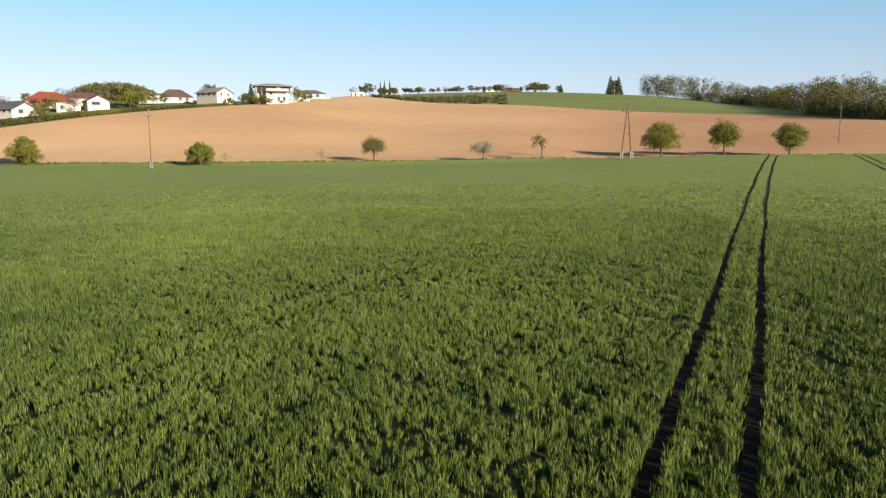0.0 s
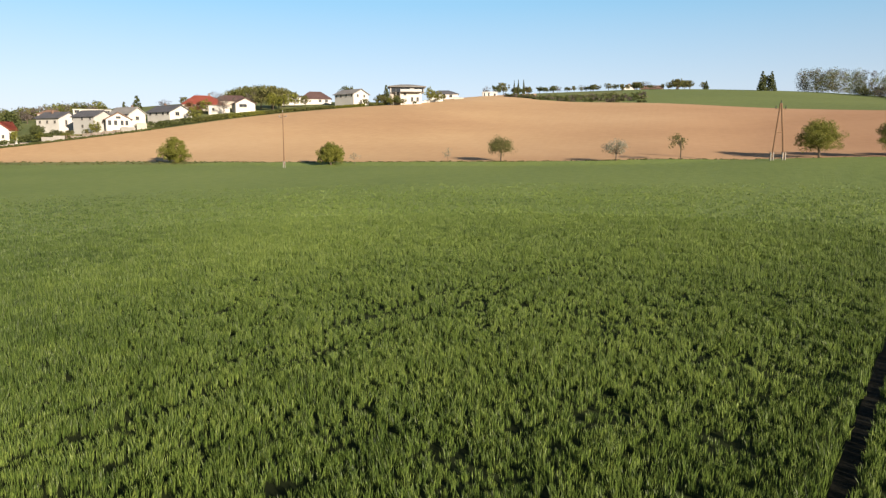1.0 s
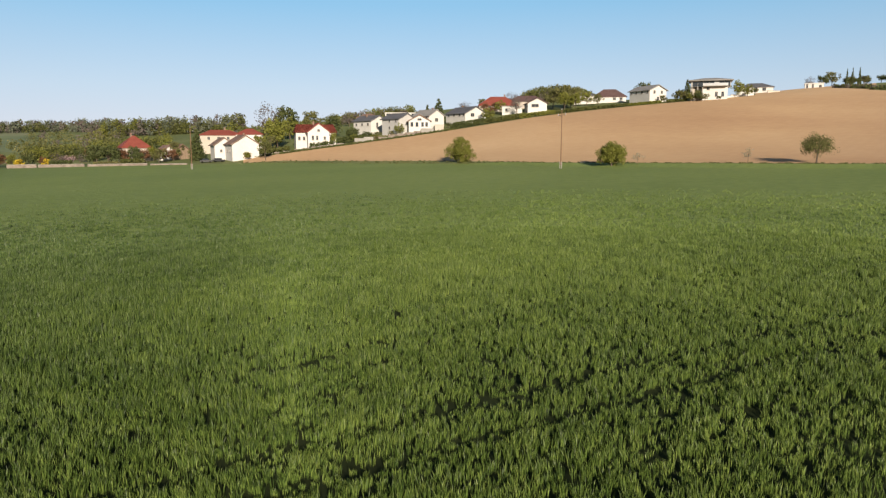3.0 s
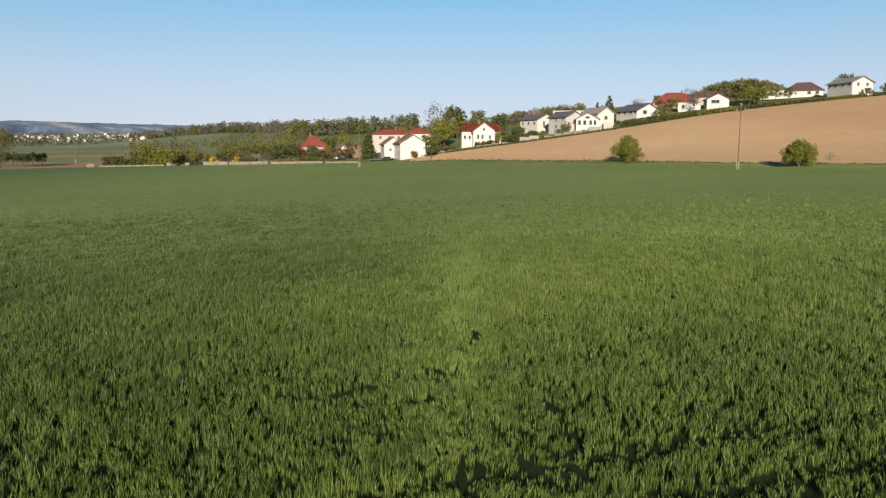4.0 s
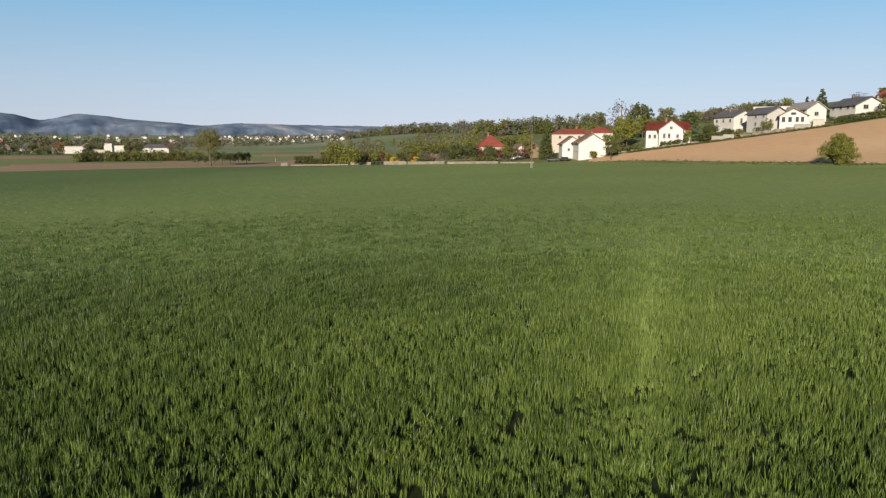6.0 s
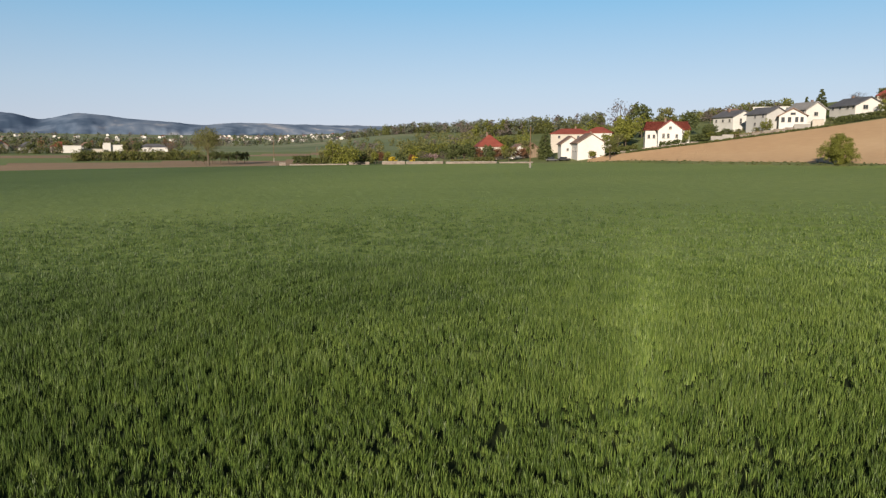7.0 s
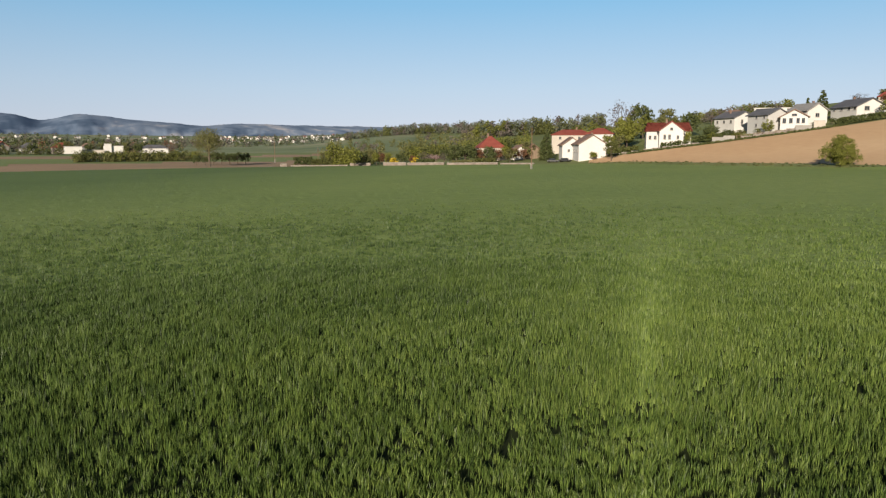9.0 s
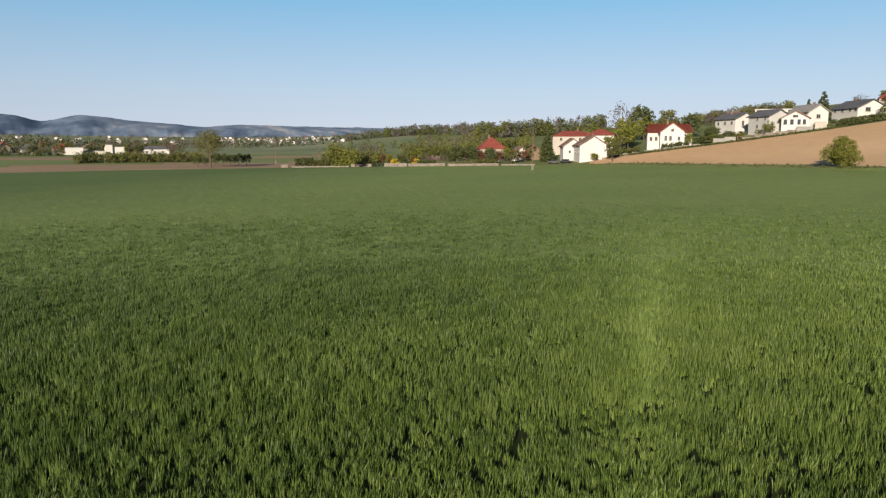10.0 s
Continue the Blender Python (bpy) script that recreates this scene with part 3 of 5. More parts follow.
# white house with the red cross gable
h = house("large white house with a red tiled cross-gabled roof", -211.5, 193.5, 8, 8.0, 10, 4.0, 3.0, dz=1.4, roof=M_RED, front=[(-2.2, 0.9, 0.9, 1.7), (-0.6, 0.9, 0.9, 1.7), (2.2, 1.0, 0.9, 1.3), (0.0, 4.0, 1.0, 1.0)], stack=(-1.0, 2))
h.name = "house"
for sx, ww in ((-1, 4.4), (1, 3.4)):
    bm = bmesh.new()
    box(bm, sx * (4.0 + ww / 2 - 0.4), 2.0, 0.7, ww, 6.4, 6.4)
    part("wing", bm, M_WHITE, h)
    for a in (0.32, 0.72):
        window(h, sx * (3.6 + ww * a), -1.2, 0.9, 0.95, 1.4, "y", -1)
    bm = bmesh.new()
    vs = [bm.verts.new(p) for p in ((0, -1.7, 3.7), (sx * (4.2 + ww), -1.7, 3.7), (sx * (3.2 + ww), 2.0, 6.9), (0, 2.0, 6.9), (sx * (4.2 + ww), 5.7, 3.7), (0, 5.7, 3.7))]
    for f in ((0, 1, 2, 3), (3, 2, 4, 5), (1, 4, 2)):
        bm.faces.new([vs[i] for i in f])
    bmesh.ops.solidify(bm, geom=bm.faces[:], thickness=0.2)
    part("wing_roof", bm, M_RED, h)
# the row that climbs the hill
house("white house with a dark grey gable roof", -220.5, 230.5, 38, 8.6, 12, 3.7, 2.1, dz=1.3, left=[(-4, 1.6, 1.2, 1.2), (0, 1.6, 1.2, 1.2), (4, 1.6, 1.2, 1.2)], front=[(2.2, 3.0, 1.2, 2.0), (-1.0, 1.0, 1.0, 2.0)], wall=M_WHITE, roof=M_SLATE, stack=(-1, 1))
house("grey rendered house with a dark gable roof", -200.0, 226.5, 40, 8.6, 10.5, 5.0, 2.1, dz=0.7, wall=M_GREYWALL, roof=M_SLATE, left=[(-3.5, 3.6, 1.1, 1.2), (0.5, 3.6, 1.1, 1.2), (-3.5, 0.9, 1.1, 1.2), (0.5, 0.9, 1.1, 1.2)])
h = house("small pale gabled house with arched windows above a terrace", -191.2, 229.0, 4, 8.4, 8, 3.3, 2.3, dz=1.0, wall=M_WHITE, roof=M_BROWNROOF, front=[(-3.0, 1.1, 1.1, 1.7), (-1.0, 1.1, 1.1, 1.7), (1.2, 1.1, 1.0, 1.7), (2.8, 1.1, 1.0, 1.7), (0.0, 3.5, 1.6, 0.8)], dark=True)
house("white house with a weathered grey roof and chimney", -196.5, 240.8, 38, 7.8, 11, 4.8, 2.4, roof=M_GREYROOF, front=[(0, 2.5, 1.6, 1.4)], left=[(-4, 3.4, 1.2, 1.2), (1, 3.4, 1.2, 1.2)], stack=(0.8, -2))
house("wide white house with a dark tiled gable roof", -187.5, 254.5, 36, 10.5, 14, 3.4, 2.6, roof=M_SLATE, front=[(-1.6, 2.0, 1.9, 1.5), (3.2, 1.8, 1.2, 1.4)], left=[(-6, 2.2, 1.3, 1.3), (-3, 2.2, 1.3, 1.3), (1, 2.2, 1.3, 1.3), (5, 2.2, 1.3, 1.3)], stack=(0.5, 3), dz=0.0)
house("long flat-roofed white building behind the gables", -238.0, 268.0, 2, 15, 8, 4.0, 0.3, roof=M_WHITE, style="flat", front=[(-6, 2.6, 2.0, 1.3), (0, 2.6, 2.0, 1.3), (6, 2.6, 2.0, 1.3)])
house("house with a low brown roof behind the village row", -258.0, 266.0, -3, 11, 8, 3.2, 2.0, M_CREAM, M_BROWNROOF, "hip")
house("house under a broad red hipped roof behind a hedge", -197.0, 291.0, 3, 18, 11, 2.3, 4.3, M_CREAM, M_RED, "hip", front=[(-4, 1.0, 1.2, 1.3), (3, 1.0, 1.2, 1.3)], stack=(3, 0))
house("house with a maroon roof at its neighbour's side", -187.0, 300.0, -4, 17, 9, 2.6, 2.8, M_CREAM, M_MAROON, "hip")
house("low white garage with a flat roof", -178.7, 276.0, 2, 8.6, 6, 2.8, 0.2, roof=M_GREYROOF, style="flat", front=[(-2.5, 0.8, 1.0, 1.2)])
house("white gabled house with a dark roof edge", -169.3, 280.3, 10, 8.2, 9, 3.1, 2.1, roof=M_MAROON, front=[(-1, 1.4, 3.2, 1.4)])
house("white bungalow with a dark hipped roof", -164.5, 315.0, 0, 10, 9, 3.3, 2.0, roof=M_SLATE, style="hip", front=[(-2, 1.0, 1.5, 1.3), (2.5, 1.0, 1.5, 1.3)])
house("white house with a broad dark maroon hipped roof", -156.0, 322.5, 3, 14.5, 9, 2.2, 3.7, roof=M_MAROON, style="hip", front=[(2, 0.7, 1.4, 1.2), (5, 0.7, 1.4, 1.2)])
house("white two-storey house with a grey gable roof", -130.9, 308.4, 42, 9.0, 12.5, 4.7, 2.0, roof=M_GREYROOF, front=[(-2, 3.3, 1.1, 1.3), (2, 3.3, 1.1, 1.3), (0, 0.8, 1.1, 1.3)], left=[(-5, 3.4, 1.1, 1.2), (-1.5, 3.4, 1.1, 1.2), (2, 3.4, 1.1, 1.2), (5, 3.4, 1.1, 1.2)])
# modern house with terraces
h = house("modern white house with a flat grey roof and glazed upper storey", -104.5, 313.5, 3, 9.5, 10, 4.4, 0.0, style="flat", roof=M_GREYROOF, front=[(3.0, 0.6, 1.1, 2.0), (0.6, 0.6, 1.1, 2.0), (-2.6, 3.3, 1.2, 1.2)])
bm = bmesh.new()
box(bm, -1.6, 0.6, 5.8, 15.0, 9.5, 2.3)
part("upper_storey", bm, M_GREYWALL, h)
bm = bmesh.new()
box(bm, -1.6, 0.2, 7.0, 16.6, 11.5, 0.18)
part("upper_roof", bm, M_GREYROOF, h)
hip_roof(h, 16.0, 11.0, 7.2, 1.3, M_GREYROOF, x=-1.6, y=0.2)
for i, a in enumerate((-7.6, -5.5, -3.4, -1.3, 2.6, 4.7)):
    window(h, a, 0.6 - 4.75, 4.75, 2.0, 2.0, "y", -1, True)
bm = bmesh.new()
box(bm, -7.0, 1.5, 0.9, 4.4, 8, 7.0)
part("wing", bm, M_CREAM, h)
for a in (-8.8, -6.6, -4.8):
    bm = bmesh.new()
    box(bm, a, -6.4, 1.6, 0.35, 0.35, 6.2)
    part("post", bm, M_CONCRETE, h)
bm = bmesh.new()
box(bm, 0, -6.2, 4.75, 9.5, 2.4, 0.25)
part("balcony", bm, M_CONCRETE, h)
bm = bmesh.new()
box(bm, 0, -7.35, 5.35, 9.5, 0.05, 0.95)
part("railing", bm, M_METAL, h)
house("white bungalow with a flat dark hipped roof on the crest", -103.5, 364.0, 2, 14.5, 9, 2.5, 2.1, roof=M_SLATE, style="hip", front=[(-3.5, 0.8, 1.6, 1.4), (0, 0.5, 1.4, 2.0), (3.5, 0.8, 1.6, 1.4)], dz=-0.1)
h = house("small white cubic house with tall dark windows", -86.5, 397.0, 2, 8.0, 7, 3.3, 0.0, roof=M_WHITE, style="flat", front=[(-3.0, 0.6, 0.9, 2.6), (-0.6, 0.6, 0.9, 2.6), (2.6, 1.4, 1.2, 1.3)], dz=-1.7)
house("white farmhouse with a steep gable on the skyline", -16.0, 505.0, 10, 6.5, 9, 3.8, 2.6, roof=M_BROWNROOF, front=[(0, 1.2, 1.2, 1.3)], dz=-2.4)
house("low brick farm building with a tiled roof", -0.5, 507.0, 85, 7.0, 13, 2.6, 1.8, wall=M_CREAM, roof=M_BROWNROOF, dz=-1.8)
# steep red roof and brown house in the gardens
house("house with a steep dark red hipped roof among garden trees", -268.0, 150.0, 12, 11.0, 10, 5.6, 5.0, M_CREAM, M_RED, "hip", front=[(-3, 0.8, 1.1, 1.3), (1, 0.8, 1.1, 1.3)], stack=(-1, 0), k=0.93)
house("brown house with a dark tiled gable behind shrubs", -262.0, 164.0, 30, 7.5, 9, 3.0, 2.6, M_TIMBER, M_BROWNROOF, left=[(0, 1.0, 1.2, 1.2)])
house("small white garden house with a brown gable", -263.0, 160.5, 15, 6.5, 8, 3.0, 2.4, M_WHITE, M_BROWNROOF)


# ---- valley buildings ----
def valley(label, x, y, w, l, hw, hr, wall, roof, style, turn=0.0, front=()):
    return house(label, x, y, turn, w, l, hw, hr, wall, roof, style, front=front, name="house")


valley("white industrial hall with a tall square end", -615.0, -10.0, 14.5, 12, 5.6, 0.0, M_WHITE, M_GREYROOF, "flat")
h = valley("white box of the industrial hall with a flat roof", -612.0, -14.0, 5.0, 10, 7.0, 0.0, M_WHITE, M_WHITE, "flat")
valley("long white hall with a dark pitched roof", -640.0, 18.4, 22, 12, 3.8, 2.8, M_WHITE, M_SLATE, "hip", front=[(-6, 1.0, 2.0, 1.2), (0, 1.0, 2.0, 1.2), (6, 1.0, 2.0, 1.2)])
valley("house with a bright red hipped roof on the plain", -600.0, -44.0, 14, 10, 4.2, 3.8, M_CREAM, M_RED, "hip")
valley("white flat-roofed annexe beside the red roof", -592.0, -36.0, 12, 8, 5.2, 0.0, M_WHITE, M_GREYROOF, "flat")
valley("dark grey hipped house on the plain", -600.0, -66.0, 12, 10, 3.8, 4.0, M_GREYWALL, M_SLATE, "hip")
valley("orange-roofed house far across the plain", -640.0, -92.0, 10, 9, 4.4, 3.6, M_CREAM, M_RED, "gable", 30)
valley("white house with a dark gable on the plain", -585.0, -92.0, 12, 10, 5.0, 3.0, M_WHITE, M_SLATE, "gable", 20)
valley("white gabled house beside the halls", -625.0, -30.0, 7.0, 9, 4.6, 2.6, M_WHITE, M_BROWNROOF, "gable", 12)
valley("brick-coloured low house between the halls", -640.0, 2.0, 9, 8, 3.2, 2.4, M_BROWNROOF, M_BROWNROOF, "hip")
valley("white low warehouse on the plain", -600.0, -28.0, 24, 6, 2.6, 0.0, M_CREAM, M_GREYROOF, "flat")

# the town across the valley: small houses on the rising ground
rng = random.Random(21)
walls, roofs = (M_WHITE, M_WHITE, M_CREAM), (M_BROWNROOF, M_SLATE, M_GREYROOF, M_RED)
protos = []
for i in range(7):
    w, l, hw, hr = rng.uniform(8, 12), rng.uniform(8, 11), rng.uniform(3.5, 5.5), rng.uniform(1.8, 2.8)
    ob = tagged(new("house"), "small pale house of the far valley town", "house", "houses of the far town")
    body(ob, w, l, hw, hr, walls[i % 3], sunk=4)
    gable_roof(ob, w, l, hw, hr, roofs[i % 4])
    protos.append(ob)
used = set()
for k in range(150):
    b = rng.uniform(72.5, 86.5) if k < 125 else rng.uniform(86, 101)
    r = rng.uniform(1700, 2700)
    if b < 77:
        r = rng.uniform(1250, 1900)
    x, y = polar(b, r)
    m = pose(x, y, float(land(x, y)), 0, 0, b + rng.uniform(-60, 60))
    i = k % 7
    if i not in used:
        used.add(i)
        protos[i].matrix_basis = m
    else:
        copy_thing(protos[i], m)


# ---- garden walls, fences and hedges ----
def edge(b, add=0.0):
    r = float(hermite(np.array(b, float), BEARING, R_SLOPE)) + add
    x, y = polar(b, r)
    return x, y, float(land(x, y))


def garden_wall(label, b0, b1, height, mat, add=0.0, thick=0.3, cap=True, at=edge):
    """A wall that steps along the edge from bearing b0 to b1, panel by panel."""
    x, y, z = at((b0 + b1) / 2, add)
    ob = thing("garden_wall", x, y, z, 0, label, "garden wall")
    n = max(1, round(abs(b1 - b0) / 0.7))
    for i in range(n):
        p, q = (Vector(at(b0 + (b1 - b0) * u / n, add)) - Vector((x, y, z)) for u in (i, i + 1))
        d = q - p
        bm = bmesh.new()
        turn = Euler((0, 0, math.atan2(d.y, d.x)))
        c = (p + q) / 2
        box(bm, c.x, c.y, c.z + height / 2 - 0.4, Vector((d.x, d.y)).length, thick, height + 0.8 + abs(d.z) * 0.5, turn)
        part("panel", bm, mat, ob)
        if cap:
            bm = bmesh.new()
            box(bm, c.x, c.y, c.z + height + abs(d.z) * 0.25 + 0.05, Vector((d.x, d.y)).length, thick + 0.12, 0.1, turn)
            part("coping", bm, M_CONCRETE, ob)
    return ob


garden_wall("low pale garden wall above the tilled slope", 51.6, 47.6, 0.6, M_STONE, 1.2)
garden_wall("grey concrete retaining wall", 46.9, 45.4, 1.6, M_CONCRETE, 1.3)
garden_wall("low grey terrace wall", 45.0, 41.2, 0.7, M_STONE, 1.3)
garden_wall("second terrace wall of pale stone", 44.2, 41.5, 0.9, M_STONE, 4.5)
garden_wall("tall white garden wall in front of the houses", 41.6, 40.6, 1.5, M_CONCRETE, 3.0)
garden_wall("higher pale garden wall at the terrace end", 40.5, 39.8, 2.3, M_CREAM, 3.4)
garden_wall("long low kerb wall beside the ploughed edge", 54.5, 51.8, 0.5, M_STONE, 0.4)
garden_wall("low white terrace wall of the modern house", 18.9, 16.6, 0.7, M_WHITE, 1.5)
garden_wall("pale kerb in front of the bungalow", 15.7, 14.9, 0.5, M_CREAM, 14.0)


def fence(label, b0, b1, height, add, at=edge):
    x, y, z = at((b0 + b1) / 2, add)
    ob = thing("fence", x, y, z, 0, label, "fence")
    n = max(3, round(abs(b1 - b0) / 0.3))
    last = None
    for i in range(n + 1):
        p = Vector(at(b0 + (b1 - b0) * i / n, add)) - Vector((x, y, z))
        bm = bmesh.new()
        box(bm, p.x, p.y, p.z + height / 2 - 0.2, 0.14, 0.14, height + 0.4)
        part("post", bm, M_TIMBER, ob)
        if last:
            for u in (0.35, 0.8):
                bm = bmesh.new()
                tube(bm, last + Vector((0, 0, height * u)), p + Vector((0, 0, height * u)), 0.06, 0.06, 4)
                part("rail", bm, M_TIMBER, ob)
        last = p
    return ob


fence("dark timber post fence beside the retaining wall", 45.3, 43.6, 1.6, 2.5)
fence("rail fence along the terrace", 43.2, 41.6, 1.2, 3.2)


def hedge(label, b0, b1, height, depth, mat, add, seed, at=edge):
    """A clipped hedge: leaves over a long block that follows the edge."""
    rng = np.random.default_rng(seed)
    x, y, z = at((b0 + b1) / 2, add)
    u = rng.uniform(min(b0, b1), max(b0, b1), int(170 * abs(b1 - b0)))
    pts = np.array([at(b, add + rng.uniform(0, depth)) for b in u]) - np.array([x, y, z])
    pts[:, 2] += rng.uniform(0.2, 0.9, len(pts)) * height
    v, f = blocks(rng, pts, rng.uniform(0.25, 0.55, len(pts)) * min(1.0, height / 2), 9, 0.26)
    me = fast_mesh("hedge", v, f, mat)
    ob = new("hedge", me)
    ob.location = (x, y, z)
    return tagged(ob, label, "hedge")


for i, (b0, b1, hh, mt) in enumerate(((39.2, 36.6, 2.6, M_LEAF_DARK), (36.6, 33.8, 2.1, M_LEAF_OLIVE), (33.8, 31.0, 1.7, M_LEAF), (31.0, 28.0, 1.5, M_LEAF_OLIVE), (28.0, 25.4, 1.3, M_LEAF_OLIVE), (25.4, 23.0, 1.1, M_LEAF), (22.6, 21.2, 1.2, M_LEAF_OLIVE))):
    hedge("long clipped green hedge along the tilled field", b0, b1, hh, 3.0, mt, 1.0, 90 + i)
hedge("dark tall hedge between garden plots", 48.2, 46.2, 2.6, 5.0, M_LEAF_DARK, 6.0, 99)
hedge("dark shrubs below the white house", 50.4, 48.6, 2.2, 4.0, M_LEAF_DARK, 3.0, 101)
hedge("rough green hedge above the kerb wall", 54.2, 52.0, 1.8, 4.0, M_LEAF_OLIVE, 4.0, 102)


def west(b, add=0.0):
    r = float(hermite(np.array(b, float), BEARING, R_FIELD)) + add
    x, y = polar(b, r)
    return x, y, float(land(x, y))


for b0, b1, hh, mt, lab in ((79.4, 78.9, 1.2, M_STONE, "short pale wall end at the garden corner"), (78.6, 74.2, 0.45, M_STONE, "low stone kerb along the garden hedge"), (74.0, 72.4, 1.1, M_STONE, "pale pinkish garden wall"),
                            (71.4, 69.6, 1.2, M_STONE, "pinkish stone garden wall"), (69.5, 66.6, 1.0, M_STONE, "rough stone garden wall"), (66.4, 62.4, 0.8, M_STONE, "low grey garden wall at the wheat's edge"), (62.2, 59.6, 0.5, M_STONE, "low stone wall in front of the white houses")):
    garden_wall(lab, b0, b1, hh, mt, 1.5, at=west)
for i, (b0, b1, hh, mt) in enumerate(((78.4, 77.0, 4.2, M_LEAF_DARK), (77.0, 75.4, 3.2, M_LEAF_OLIVE), (75.4, 73.8, 3.4, M_LEAF_YELLOW), (73.8, 72.2, 2.8, M_LEAF_OLIVE), (68.8, 67.4, 2.4, M_LEAF_DARK), (66.0, 64.2, 1.6, M_LEAF_PALE), (64.2, 62.6, 2.4, M_LEAF_OLIVE))):
    hedge("loose garden hedge behind the wheat", b0, b1, hh, 3.5, mt, 3.5, 120 + i, at=west)


# two dark cars parked before the low white houses
def parked_car(x, y, turn, label):
    ob = thing("car", x, y, float(land(x, y)), turn, label, "car", "parked cars")
    bm = bmesh.new()
    box(bm, 0, 0, 0.62, 4.3, 1.75, 0.62, bevel=0.12)
    part("body", bm, M_DARK, ob)
    bm = bmesh.new()
    box(bm, -0.2, 0, 1.18, 2.4, 1.55, 0.56, bevel=0.2)
    part("cabin", bm, M_GLASS, ob)
    for sx in (-1.35, 1.35):
        for sy in (-0.82, 0.82):
            bm = bmesh.new()
            tube(bm, (sx, sy - 0.1, 0.32), (sx, sy + 0.1, 0.32), 0.32, 0.32, 12)
            part("wheel", bm, M_TRACK, ob)
    return ob


parked_car(-226.0, 160.0, 40, "dark car parked beside the white houses")
parked_car(-229.5, 157.0, 60, "black car parked at the garden entrance")

# ---- power poles ----
def power_pole(x, y, height, label, foot=True, turn=0.0):
    ob = thing("power_pole", x, y, float(land(x, y)), turn, label, "power pole", "poles of the power line")
    bm = bmesh.new()
    tube(bm, (0, 0, 0.9 if foot else -0.3), (0, 0, height), 0.12, 0.085, 10)
    part("pole", bm, M_POLE, ob)
    if foot:
        bm = bmesh.new()
        box(bm, 0.19, 0, 0.5, 0.13, 0.26, 2.4, bevel=0.02)
        box(bm, -0.19, 0, 0.5, 0.13, 0.26, 2.4, bevel=0.02)
        part("footing", bm, M_CONCRETE, ob, "pale concrete pole footing")
    for z, a in ((height - 1.1, 0.75), (height - 1.25, -0.75), (height - 0.1, 0.0)):
        bm = bmesh.new()
        if a:
            tube(bm, (0, 0, z), (a, 0, z + 0.1), 0.05, 0.05, 6)
        tube(bm, (a, 0, z + 0.05), (a, 0, z + 0.5), 0.10, 0.07, 8)
        part("insulator", bm, M_DARK, ob)
    return ob


power_pole(-78.1, 148.7, 12.6, "slim wooden power pole on a pale concrete foot in wheat", turn=20)
power_pole(-172.9, 117.9, 11.2, "slim wooden power pole standing far out in wheat", turn=30)
power_pole(86.7, 200.0, 10.4, "slim wooden power pole on the tilled slope", foot=False, turn=10)
power_pole(-368.0, 78.0, 11.6, "thin pale power pole on the plain", foot=True, turn=40)
power_pole(-332.6, 92.7, 7.5, "low thin pole beside the tilled strip", foot=False, turn=40)

ob = thing("a_frame_pole", 26.2, 167.0, float(land(26.2, 167.0)), 14, "two-legged wooden power pole on pale concrete feet", "power pole", "poles of the power line")
for s in (-1, 1):
    bm = bmesh.new()
    tube(bm, (s * 1.15, 0, 0.8), (s * 0.12, 0, 11.9), 0.2, 0.15, 10)
    part("leg", bm, M_POLE, ob)
    for d in (-0.26, 0.26):
        bm = bmesh.new()
        box(bm, s * 1.22 + d, 0, 0.55, 0.22, 0.45, 2.6, bevel=0.03)
        part("footing", bm, M_CONCRETE, ob, "pale concrete pole footing")
bm = bmesh.new()
box(bm, 0, 0, 5.9, 1.5, 0.14, 0.16)
part("brace", bm, M_POLE, ob)
bm = bmesh.new()
box(bm, 0, 0, 10.7, 2.1, 0.12, 0.14)
part("crossarm", bm, M_POLE, ob)
for a in (-1.0, 0, 1.0):
    bm = bmesh.new()
    z = 10.8 if a else 11.9
    tube(bm, (a, 0, z), (a, 0, z + 0.55), 0.12, 0.08, 8)
    part("insulator", bm, M_DARK, ob)

# ---- trees of the row between wheat and tilled slope ----
ROW = "trees along the field edge"
t = plant(make_tree("bush", "rounded yellow-green bush in fresh leaf at the field edge", 1, 9.0, 7.9, 0.22, M_LEAF_YELLOW, 190, 85, 0.13, low=0.0, lump=0.24, taper=0.5, category="bush"), -122.7, 169.8, first=True, sink=0.95)
tagged(t, group=ROW)
t = plant(make_tree("bush", "dense green and yellow bush casting a long shadow", 2, 6.2, 6.9, 0.2, M_LEAF_YELLOW, 165, 85, 0.13, low=0.0, lump=0.24, taper=0.45, category="bush"), -72.4, 161.0, first=True)
tagged(t, group=ROW)
t = plant(make_tree("small_tree", "thin young tree with scarce pale leaves", 3, 3.2, 3.4, 0.05, M_BLOSSOM, 16, 16, 0.10, low=0.3), -67.0, 162.6, first=True)
tagged(t, group=ROW)
t = plant(make_tree("small_tree", "thin sapling with pale buds", 4, 3.6, 3.0, 0.05, M_BLOSSOM, 16, 14, 0.10, low=0.3), -45.3, 167.5, first=True)
tagged(t, group=ROW)
t = plant(make_tree("fruit_tree", "fruit tree in thin spring leaf on a short trunk", 5, 6.3, 7.6, 0.2, M_LEAF_PALE, 70, 80, 0.12, low=0.22), -33.1, 170.2, first=True)
tagged(t, group=ROW)
t = plant(make_tree("fruit_tree", "fruit tree with white blossom and open branches", 6, 5.4, 6.6, 0.17, M_BLOSSOM, 48, 42, 0.13, low=0.2), -6.6, 168.9, first=True)
tagged(t, group=ROW)
